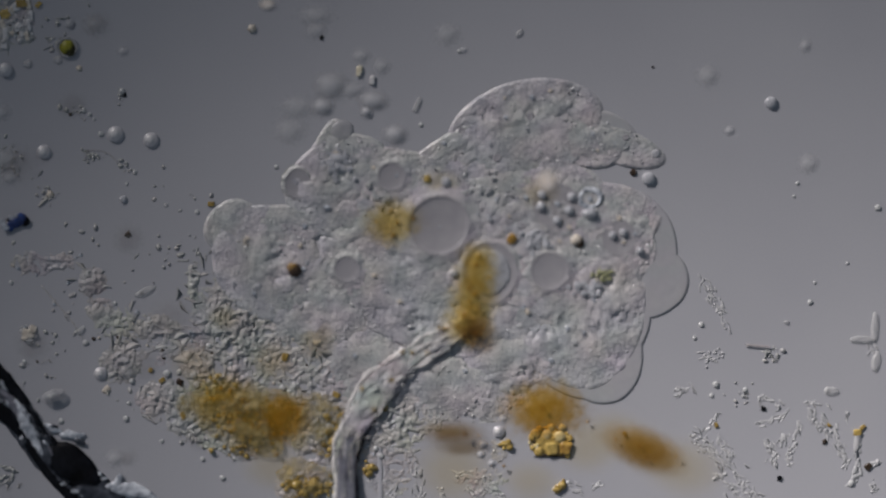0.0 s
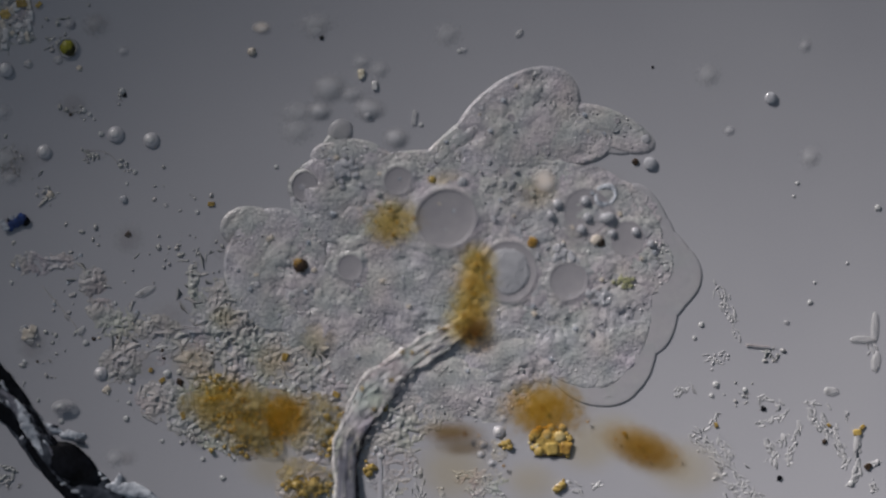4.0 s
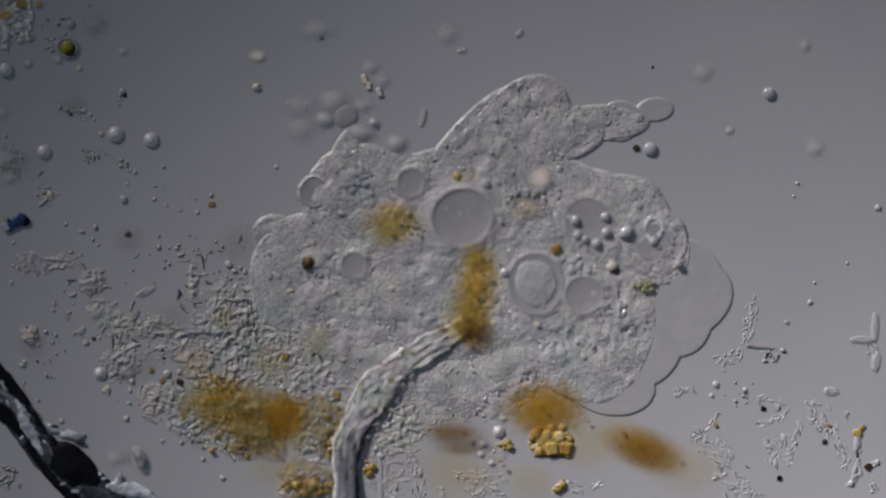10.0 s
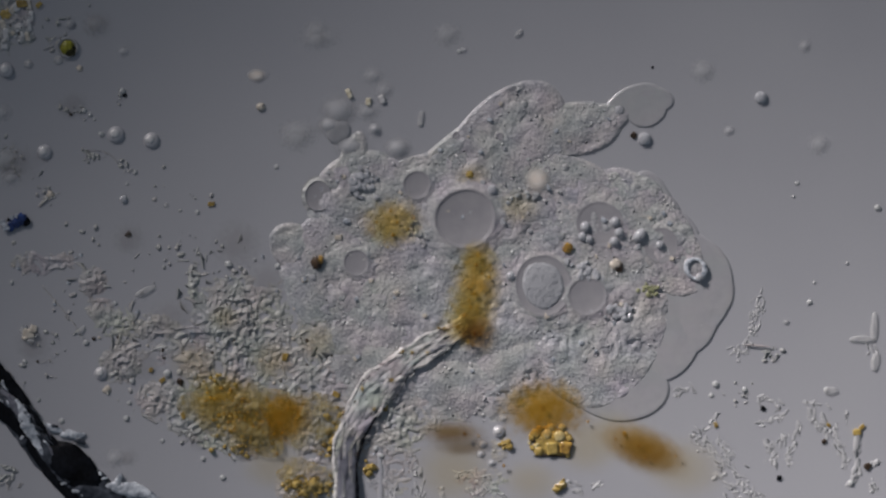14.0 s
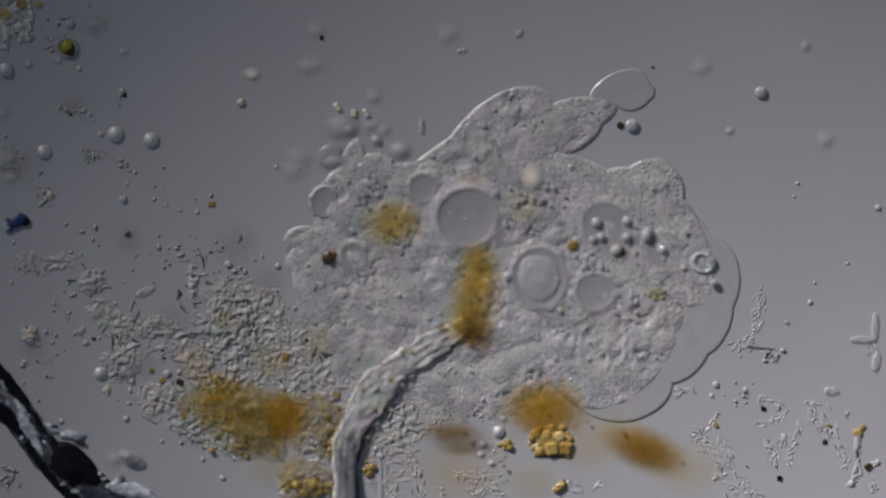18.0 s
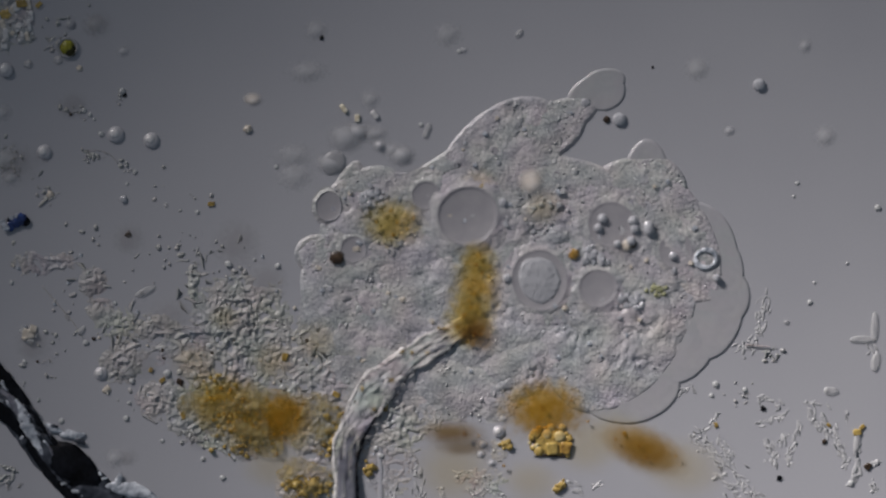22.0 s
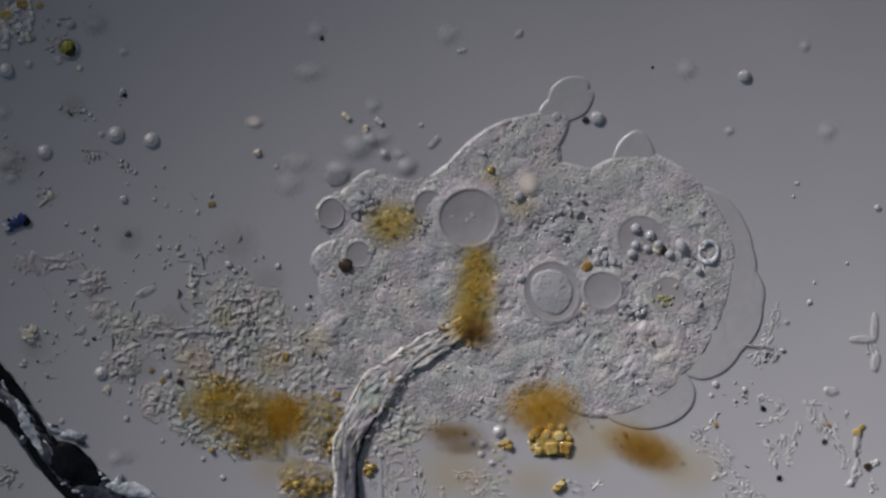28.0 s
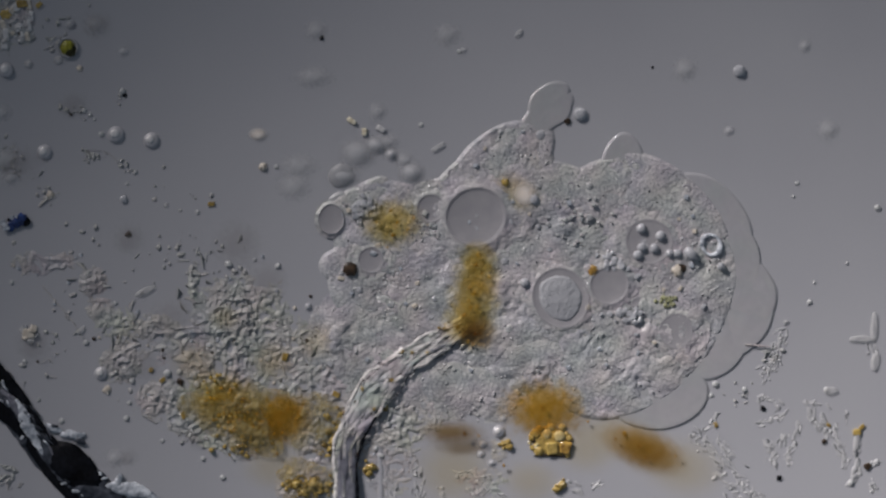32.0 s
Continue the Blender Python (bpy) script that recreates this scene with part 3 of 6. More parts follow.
# ---- fungal filament ----
def filament():
    top = tagged(new("fungal_filament"), "pale wrinkled fungal filament bending up beside the amoeba", "filament")
    middle = [(826, 576, 15), (806, 587, 18), (775, 606, 21), (735, 630, 22), (700, 656, 27), (662, 696, 30), (636, 738, 28), (616, 780, 23), (612, 820, 21), (612, 860, 21), (611, 940, 21)]
    line = spline(middle, 12)

    def beside(share, z, r, start=0.0, end=1.0):
        """A row of points that runs along the filament, off its middle by a share of its half width."""
        rows = []
        first, last = int(start * (len(line) - 1)), int(end * (len(line) - 1))
        for i in range(first, last + 1, 5):
            x, y, half = line[i]
            a, b = line[max(i - 1, 0)], line[min(i + 1, len(line) - 1)]
            dx, dy = b[0] - a[0], b[1] - a[1]
            n = math.hypot(dx, dy)
            wander = share + 0.12 * math.sin(i * 0.21 + share * 9) + 0.06 * math.sin(i * 0.83 + share * 31)
            taper = min(1.0, 0.15 + min(i - first if start else 99, last - i if end < 1 else 99) / 8)
            rows.append((x + dy / n * half * wander, y - dx / n * half * wander, z, r * taper * (1 + 0.35 * math.sin(i * 0.47 + share * 20))))
        return rows

    v, f = sweep([(x, y, 5, r) for x, y, r in middle], 0.2, 0.10, 12, 72, 26, 3, 3.2)
    part("sheath", plan_mesh("sheath", v, f, SHEATH), top, label="wrinkled pale sheath")
    v, f = sweep([(630, 752, 6, 4), (624, 768, 7.5, 9), (617, 788, 8.5, 14), (614, 820, 8.5, 16), (614, 860, 8.5, 16), (613, 940, 8.5, 16)], 0.23, 0.14, 9, 30, 16, 5, 1.2)
    part("clear_tube", plan_mesh("clear_tube", v, f, SHEATH_CLEAR), top, label="smooth grey hollow tube")
    # first three: lit left edge and shaded right edge, painted as coloured ridges
    ridges = [(-0.9, 7.0, 3.2, 0.0, 1.0, SHEATH_LIT, 11), (0.98, 7.5, 2.6, 0.52, 1.0, SOOT, 15), (0.97, 7, 1.5, 0.0, 0.5, STEEL_BLUE, 18),
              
              (-0.5, 11.4, 1.2, 0.68, 0.86, SOOT, 25), (0.1, 12.4, 1.2, 0.74, 1.0, STEEL_BLUE, 26), (-0.1, 12.2, 1.4, 0.62, 0.8, SHEATH_LIT, 27), (0.45, 12.2, 1.3, 0.6, 0.9, SHEATH, 28), (-0.3, 12.2, 0.9, 0.84, 1.0, SHEATH, 29)]
    pick = random.Random(17)
    for k in range(44):
        begin = pick.uniform(0.0, 0.6)
        share = -0.75 + 1.6 * k / 43
        ridges.append((share, 9.9 - 2.2 * share * share, pick.uniform(1.2, 2.8), begin, begin + pick.uniform(0.09, 0.22), pick.choice((SHEATH_LIT, SHEATH, SHEATH, SHEATH_LIT, SHEATH_LIT, SHEATH, SHEATH_CLEAR)), 30 + k))
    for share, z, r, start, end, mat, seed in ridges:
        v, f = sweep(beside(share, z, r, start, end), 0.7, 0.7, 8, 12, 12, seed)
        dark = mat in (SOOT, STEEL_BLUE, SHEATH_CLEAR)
        part("dark_ridge" if dark else "bright_ridge", plan_mesh("ridge", v, f, mat), top, label="dark ridge, painted shade where it edges the sheath" if dark else "pale ridge, painted light where it edges the sheath")
    rng = random.Random(11)
    heap, specks = Heap(), Heap()
    for i in range(420):
        x, y, half = rng.choice(line[6:92])
        a = rng.gauss(0.75, 0.6)
        h = specks if i % 9 == 0 else heap
        h.rod(x + rng.uniform(-0.95, 0.95) * half, -(y + rng.uniform(-0.95, 0.95) * half), 9.2 + rng.uniform(-2, 1.0), rng.uniform(1.0, 2.0), rng.uniform(0.5, 7), a)
    for i in range(9):
        x, y, half = rng.choice(line[10:86])
        v, f = facet(rng.uniform(2.5, 4.5), rng.uniform(2, 3), 2.5, 500 + i, 0.3)
        part("amber_speck", mesh_of("amber_speck", v * U, f, AMBER), top, stand(x + rng.uniform(-0.8, 0.8) * half, y + rng.uniform(-0.8, 0.8) * half, 10.5, rng.uniform(0, 180)), "amber speck stuck to the sheath")
    v, f = np.concatenate(heap.v), np.concatenate(heap.f)
    part("bacteria_film", plan_mesh("bacteria_film", v, f, BACTERIA), top, kind="stuff", label="pale rods stuck to the sheath")
    v, f = np.concatenate(specks.v), np.concatenate(specks.f)
    part("dark_film", plan_mesh("dark_film", v, f, UMBER), top, kind="stuff", label="dark brown specks stuck to the sheath")


filament()


def thread(label, rows, mat=None):
    v, f = sweep(rows, 0.11 if mat else 0.7, 0.1, 14, 10, 12, 2)
    tagged(new("thread", plan_mesh("thread", v, f, mat or SLIME)), label, "thread", "fine threads on the slide")


thread("fine pale thread trailing over the slide", [(75, 505, 0.3, 0.8), (105, 540, 0.3, 0.9), (130, 570, 0.3, 0.9), (148, 600, 0.3, 0.7)])
thread("thin dark straight thread on the bacteria bed", [(308, 583, 9, 1.6), (330, 580, 9, 2.0), (352, 580, 9, 2.0), (372, 581, 9, 1.4)])
thread("short bright rod lying on the slide", [(70, 366, 1, 1.6), (78, 358, 1, 2.6), (86, 351, 1, 1.6)])
thread("fine looped thread with grains on the slide", [(152, 282, 0.4, 0.5), (158, 268, 0.4, 0.7), (178, 268, 0.4, 0.5), (196, 274, 0.4, 0.7), (210, 290, 0.4, 0.5)])
thread("thin clear hollow hypha lying beside the filament", [(664, 742, 0.6, 3.6), (670, 780, 0.6, 4.2), (673, 830, 0.6, 4.2), (674, 900, 0.6, 4.2)], GLASS)
thread("short fine hair with a grain at its end", [(1318, 610, 3, 1.4), (1340, 612, 3, 1.4), (1362, 614, 3, 1.0)])


# ---- dark fibre ----
def dark_fibre():
    top = tagged(new("dark_fibre"), "black frayed plant fibre with frosted blue-white patches", "fibre")

    def strip_of(name, mat, rows, flat=0.35, rough=0.12, grain=14.0, seed=0, label=""):
        v, f = sweep(rows, flat, rough, grain, 16, 12, seed)
        part(name, plan_mesh(name, v, f, mat), top, label=label)

    strip_of("fibre_wall", STEEL_BLUE, [(-40, 660, 1, 22), (10, 712, 1, 22), (50, 765, 1, 24), (95, 812, 1, 30), (150, 850, 1, 30), (205, 900, 1, 30)], 0.14, 0.10, 20, 1, "slate blue fibre wall")
    strip_of("strand", SOOT, [(-40, 607, 3, 12), (-10, 648, 3, 12), (14, 674, 3, 11), (40, 706, 3, 10), (60, 737, 3, 8), (80, 764, 3, 7), (98, 788, 3, 8), (120, 812, 3, 10)], 0.3, 0.25, 16, 2, "black strand")
    strip_of("strand", SOOT, [(-40, 690, 3, 15), (4, 728, 3, 15), (24, 748, 3, 10), (44, 774, 3, 7), (66, 806, 3, 8), (92, 842, 3, 9), (132, 884, 3, 9), (170, 925, 3, 9)], 0.3, 0.16, 16, 3, "black strand")
    strip_of("grey_patch", STEEL_BLUE, [(66, 770, 3, 4), (84, 800, 3, 12), (100, 836, 3, 10), (124, 866, 3, 6)], 0.25, 0.3, 10, 4, "slate grey strip")
    for x, y, rx, ry, turn, seed in ((128, 822, 50, 33, -0.75, 5), (150, 843, 34, 24, -0.6, 6), (165, 872, 36, 16, -0.5, 8)):
        v, f = lump(1, 0.18, seed)
        c, w = math.cos(turn), math.sin(turn)
        v = v @ np.diag((rx, ry, 5)) @ np.array([[c, w, 0], [-w, c, 0], [0, 0, 1]]) + np.array((x, -y, 4))
        part("dark_core", plan_mesh("dark_core", v, f, SOOT if seed < 7 else STEEL_BLUE), top, label="black opaque core" if seed < 7 else "slate translucent edge")
    strip_of("frosted_patch", FROST, [(28, 706, 4, 3), (38, 724, 5, 7), (46, 746, 5, 10), (58, 768, 5, 9), (70, 792, 5, 5), (80, 808, 5, 2)], 0.25, 0.5, 10, 9, "blue-white frosted strip")
    strip_of("grey_patch", SHEATH_CLEAR, [(2, 690, 3, 3), (18, 706, 4, 8), (30, 722, 4, 7), (40, 740, 4, 3)], 0.3, 0.3, 10, 19, "dull grey strip")
    strip_of("frosted_wedge", FROST, [(80, 750, 2, 3), (92, 757, 3, 6), (104, 761, 3, 5), (112, 765, 2, 2)], 0.4, 0.35, 8, 10, "pale frosted wedge on the fibre's edge")
    strip_of("frosted_wedge", FROST, [(108, 770, 2, 4), (122, 768, 3, 7), (138, 771, 3, 7), (152, 769, 2, 3)], 0.4, 0.35, 8, 12, "pale frosted wedge on the fibre's edge")
    strip_of("frosted_wedge", FROST, [(186, 860, 3, 4), (204, 862, 3, 9), (232, 866, 3, 13), (258, 873, 3, 10), (280, 884, 2, 4)], 0.3, 0.25, 9, 13, "pale frosted wedge on the fibre's edge")
    strip_of("slate_chip", STEEL_BLUE, [(132, 778, 3, 3), (142, 780, 4, 5), (152, 786, 3, 3)], 0.5, 0.3, 8, 14, "slate blue chip")
    strip_of("pale_fleck", FROST, [(214, 838, 4, 3), (212, 850, 4, 6), (205, 864, 4, 4)], 0.4, 0.4, 9, 15, "pale upright fleck")
    pick = random.Random(23)
    for n in range(34):
        t = pick.random()
        x, y = 4 + 130 * t + pick.gauss(0, 10), 690 + 150 * t + pick.gauss(0, 12)
        length, a = pick.uniform(5, 14), 0.85 + pick.gauss(0, 0.25)
        strip_of("sliver", (STEEL_BLUE, FROST, SHEATH_CLEAR, STEEL_BLUE)[n % 4], [(x - length * math.cos(a), y - length * math.sin(a), 5, 0.6), (x, y, 6.4, pick.uniform(1.2, 2.4)), (x + length * math.cos(a), y + length * math.sin(a), 5, 0.6)], 0.5, 0.4, 7, n + 60, "thin blue-grey sliver on the fibre")
    rng = random.Random(9)
    spots = [(44, 781, 6), (40, 774, 4), (114, 855, 4), (120, 850, 3), (137, 869, 6), (144, 862, 4), (98, 754, 5), (186, 846, 4), (178, 838, 4), (196, 868, 5), (150, 876, 4), (176, 870, 4)]
    for n, (x, y, r) in enumerate(spots):
        v, f = facet(r * 1.1, r * 0.55, r * 0.3, n + 500, 0.3)
        turn = rng.uniform(0, 3.14)
        v = v @ np.array([[math.cos(turn), math.sin(turn), 0], [-math.sin(turn), math.cos(turn), 0], [0, 0, 1]])
        part("frosted_chip", plan_mesh("frosted_chip", v * np.array((1.3, 0.9, 1)) + np.array((x, -y, 5)), f, FROST if n % 3 else STEEL_BLUE), top, label="blue-white frosted chip" if n % 3 else "slate blue chip")


dark_fibre()


# ---- beds of slime and bacteria ----
BED = ((415, 575, 72, 84, 1.0), (468, 560, 42, 58, 0.8), (343, 500, 11, 34, 0.9), (165, 500, 24, 26, 0.9), (178, 552, 26, 28, 0.7), (216, 578, 36, 34, 0.6), (276, 580, 42, 24, 0.8),
       (215, 645, 36, 32, 1.0), (300, 622, 56, 26, 0.4), (292, 706, 48, 34, 0.9), (335, 735, 48, 36, 0.8), (400, 655, 80, 58, 0.8), (420, 745, 78, 66, 0.9), (512, 620, 60, 60, 0.6),
       (560, 690, 66, 60, 0.7), (562, 765, 46, 66, 0.8), (540, 862, 50, 34, 0.9), (664, 766, 36, 58, 0.5), (722, 780, 36, 64, 0.35), (78, 466, 60, 22, 0.6), (694, 745, 62, 66, 0.75), (760, 742, 40, 30, 0.4), (690, 838, 44, 46, 0.35), (858, 856, 44, 34, 0.4), (884, 790, 18, 34, 0.35), (824, 844, 34, 14, 0.35))


def bed_height(x, y, spots=BED):
    """Height of the slime over the slide at a point of the plan: wrinkled where the bed lies, under the glass elsewhere."""
    cover = 0.0
    for cx, cy, rx, ry, w in spots:
        q = ((x - cx) / rx) ** 2 + ((y - cy) / ry) ** 2
        if q < 3:
            cover = max(cover, w * math.exp(-1.1 * q * q))
    if cover < 0.02:
        return -0.8
    p = Vector((x, y, 0))
    p += 9 * Vector((noise.noise(p / 26 + Vector((0, 0, 5))), noise.noise(p / 26 + Vector((0, 0, 9))), 0))
    folds = 1.7 * (0.5 - 2 * abs(noise.noise(p / 19))) + 1.5 * (0.5 - 2 * abs(noise.noise(p / 9.5 + Vector((0, 0, 3))))) + 1.2 * noise.noise(p / 5.5)
    return -0.8 + cover * (2.6 + 2.15 * folds)


def slime(x0, y0, x1, y1, spots, label, step=2.2):
    nx, ny = int((x1 - x0) / step), int((y1 - y0) / step)
    verts = [(x0 + i * step, -(y0 + j * step), bed_height(x0 + i * step, y0 + j * step, spots)) for j in range(ny) for i in range(nx)]
    faces = []
    for j in range(ny - 1):
        for i in range(nx - 1):
            a = j * nx + i
            quad = (a, a + nx, a + nx + 1, a + 1)
            if max(verts[k][2] for k in quad) > -0.5:
                faces.append(quad)
    tagged(new("slime_bed", plan_mesh("slime_bed", verts, faces, SLIME)), label, "slime", "slime beds", "stuff")


slime(20, 430, 920, 900, BED, "wrinkled grey slime bed full of bacteria")
CORNER_BED = ((30, 45, 32, 38, 0.8), (8, 70, 14, 22, 0.9), (52, 40, 10, 42, 0.9), (20, 10, 30, 20, 0.7))
slime(-30, -30, 90, 110, CORNER_BED, "coarse grey slime patch with crystals in it")


def bacteria(x, y, rx, ry, turn, rods, grains, seed, lean=None, loose=0.9, z=4.0, size=1.0, mat=None, label="tangled bed of pale bacteria rods and grains"):
    """A patch of rods and grains, scattered in an ellipse."""
    rng = random.Random(seed)
    heap = Heap()
    a = radians(turn)
    for i in range(rods + grains):
        u, w = rng.gauss(0, 0.48), rng.gauss(0, 0.48)
        px, py = rx * u, ry * w
        px, py = px * math.cos(a) - py * math.sin(a), px * math.sin(a) + py * math.cos(a)
        h = z + rng.uniform(-0.7, 0.3) + max(0.0, bed_height(x + px, y - py))
        if i < rods:
            t = rng.gauss(radians(lean), loose * 0.5) if lean is not None else rng.uniform(0, math.pi)
            heap.rod(px, py, h, rng.uniform(0.6, 1.5) * size, rng.uniform(4, 22) * size, t, rng.gauss(0, 0.05), rng.gauss(0, 0.45))
        else:
            heap.ball(px, py, h, rng.choice((1.4, 1.8, 2.4, 3.2, 4.4)) * rng.uniform(0.8, 1.2) * size, 0.3, rng.uniform(1, 1.8), rng.uniform(0, 3.1), BALL1)
    ob = tagged(new("bacteria_bed", heap.mesh("bacteria_bed", mat or BACTERIA)), label, "bacteria", "beds of bacteria", "stuff")
    ob.matrix_basis = stand(x, y, 0)


for n, row in enumerate(((440, 560, 75, 80, 0, 150, 200, 40), (265, 590, 70, 36, 0, 60, 100, 20), (390, 600, 60, 40, 0, 60, 90, 40), (205, 600, 56, 80, 0, 60, 110, 60), (290, 700, 60, 50, 0, 60, 110, 30),
                         (395, 650, 90, 50, 0, 90, 150, 50), (555, 610, 70, 50, 0, 70, 90, 40), (545, 680, 90, 50, 0, 90, 120, 50), (165, 495, 45, 45, 0, 20, 30, 60),
                         (50, 468, 60, 38, 0, 22, 45, 20), (28, 40, 32, 55, 0, 30, 70, 70), (660, 735, 60, 65, 0, 90, 90, 50), (350, 500, 16, 36, 20, 22, 20, 100),
                         (215, 655, 34, 20, 0, 18, 30, 30), (405, 530, 50, 30, 0, 50, 70, 30), (480, 560, 40, 60, 0, 50, 60, 60), (600, 560, 60, 40, 0, 40, 40, 40))):
    row = (*row[:5], int(row[5] * 0.2), int(row[6] * 0.15), row[7])
    bacteria(*row[:7], n + 100, lean=row[7], loose=1.6, z=-0.3, size=0.9)

def hairs(x, y, rx, ry, count, lean, seed):
    """Long thin threads of bacteria, lying loosely in a bed."""
    rng = random.Random(seed)
    heap = Heap()
    for _ in range(count):
        heap.rod(rx * rng.gauss(0, 0.45), ry * rng.gauss(0, 0.45), rng.uniform(0.6, 1.6), rng.uniform(0.9, 1.3), rng.uniform(12, 30), rng.gauss(radians(lean), 0.8), rng.gauss(0, 0.03), rng.gauss(0, 0.5))
    ob = tagged(new("bacteria_thread_bed", heap.mesh("bacteria_thread_bed", BACTERIA)), "long thin pale bacteria threads in the slime", "bacteria", "beds of bacteria", "stuff")
    ob.matrix_basis = stand(x, y, 0)


for n, row in enumerate(((440, 570, 80, 70, 34, 60), (330, 600, 90, 50, 16, 10), (350, 500, 30, 50, 10, 110), (220, 590, 50, 70, 14, 60), (560, 640, 80, 60, 22, 30), (640, 740, 40, 60, 14, 70),
                         (290, 710, 50, 30, 10, 140), (170, 500, 40, 30, 6, 20))):
    hairs(*row, n + 800)

def colony(points, width, count, seed, coarse=1.0):
    """A loose string of bacteria rods that lie along a line over the slide."""
    rng = random.Random(seed)
    line = spline(points, 16)
    cx, cy = points[len(points) // 2]
    heap = Heap()
    for _ in range(count):
        i = rng.randrange(len(line) - 1)
        (x, y), (x2, y2) = line[i], line[i + 1]
        along = math.atan2(-(y2 - y), x2 - x)
        off = rng.gauss(0, width * 0.5)
        px, py = x - cx - math.sin(along) * off, -(y - cy) + math.cos(along) * off
        if rng.random() < 0.8:
            heap.rod(px, py, rng.uniform(-0.2, 0.3), rng.uniform(1.1, 1.9) * coarse, rng.uniform(5, 13) * coarse, along + rng.gauss(0, 0.4), rng.gauss(0, 0.04), rng.gauss(0, 0.25))
        else:
            heap.ball(px, py, 0, rng.uniform(1.5, 3.2) * coarse, 0.35, rng.uniform(1, 1.6), rng.uniform(0, 3), BALL1)
    ob = tagged(new("bacteria_colony", heap.mesh("bacteria_colony", DRIFT)), "string of pale bacteria rods lying side by side on the slide", "bacteria", "strings of bacteria", "stuff")
    ob.matrix_basis = stand(cx, cy, 0)


for n, (points, width, count) in enumerate((
        (((1224, 764), (1250, 788), (1280, 815), (1300, 842), (1330, 870), (1352, 892)), 15, 130), (((1248, 764), (1260, 742), (1272, 734)), 6, 14), (((1268, 768), (1280, 792), (1292, 812)), 8, 26),
        (((1266, 838), (1290, 862), (1312, 888)), 10, 34), (((1338, 748), (1362, 746), (1398, 728)), 5, 18), (((1356, 782), (1370, 800), (1362, 820)), 9, 30), (((1386, 768), (1380, 790)), 8, 14),
        (((1414, 750), (1406, 780), (1396, 802), (1392, 824)), 7, 34), (((1424, 712), (1446, 714), (1470, 719)), 5, 20), (((1430, 724), (1440, 745), (1452, 764)), 10, 34),
        (((1456, 734), (1462, 776)), 7, 26), (((1474, 750), (1484, 790), (1494, 810), (1490, 828)), 7, 40), (((1496, 730), (1498, 748)), 4, 8), (((1350, 702), (1376, 714), (1372, 744)), 8, 14),
        (((1346, 700), (1344, 716)), 4, 8), (((730, 700), (736, 732), (728, 762)), 10, 30), (((702, 736), (704, 786)), 9, 26), (((668, 786), (690, 792), (708, 796)), 7, 26), (((645, 842), (668, 850), (684, 852)), 6, 14),
        (((734, 826), (740, 872), (752, 895)), 12, 40), (((796, 842), (826, 838), (860, 848)), 8, 30), (((846, 846), (868, 862), (890, 888)), 14, 60), (((828, 862), (850, 880)), 8, 22),
        (((700, 860), (690, 888)), 10, 20), (((780, 860), (788, 892)), 8, 18), (((980, 868), (998, 852), (1016, 860), (1030, 872)), 8, 18), (((1040, 868), (1062, 856)), 6, 8),
        (((1196, 704), (1208, 690), (1232, 690)), 9, 22), (((1536, 850), (1552, 868)), 8, 12), (((1540, 610), (1548, 650)), 8, 10), (((838, 640), (846, 664)), 6, 8))):
    colony(points, width, count, n + 200)
for n, (points, width, count) in enumerate(((((1518, 786), (1516, 828), (1506, 858)), 6, 18), (((1555, 818), (1545, 822)), 5, 5))):
    colony(points, width, count, n + 260, 1.7)

for n, row in enumerate(((140, 200, 22, 14, -20, 0, 14, 0), (170, 280, 28, 12, -15, 4, 20, 160), (225, 298, 24, 10, -30, 2, 12, 150), (350, 350, 20, 14, 0, 0, 4, 0),
                         (215, 175, 14, 22, 0, 0, 10, 0), (70, 330, 16, 40, 0, 1, 6, 60), (150, 410, 60, 50, 0, 0, 7, 40), (330, 425, 60, 50, 0, 1, 8, 60), (410, 470, 40, 40, 0, 2, 12, 60), (290, 330, 50, 40, 0, 0, 4, 20), (260, 450, 60, 40, 0, 1, 8, 60), (90, 520, 50, 40, 0, 0, 7, 30), (40, 700, 30, 60, 0, 0, 5, 0), (18, 845, 20, 36, 0, 4, 34, 0), (22, 288, 22, 34, 0, 12, 34, 60), (120, 40, 40, 20, 0, 2, 12, 0), (90, 345, 12, 14, 0, 4, 10, 40), (90, 75, 40, 26, 0, 8, 10, 20), (350, 460, 60, 30, 0, 8, 16, 30),
                         (90, 620, 60, 60, 0, 4, 16, 0), (340, 770, 30, 20, 0, 6, 26, 0), (1360, 630, 24, 12, 10, 6, 6, 0), (1300, 700, 30, 20, 0, 2, 8, 0))):
    bacteria(*row[:7], n + 300, lean=row[7], loose=1.5, size=0.85, z=1.0, label="sparse pale specks scattered on the slide")


def mound(r, seed):
    """A soft flat cell lying on the slide."""
    rows = [(r * 1.6 * k, 5.0 * math.exp(-((k * 1.6) ** 2) * 1.6)) for k in (1.0, 0.85, 0.7, 0.58, 0.46, 0.34, 0.22, 0.1)]
    return turned(rows, 36, 0.9, seed, 0.05)


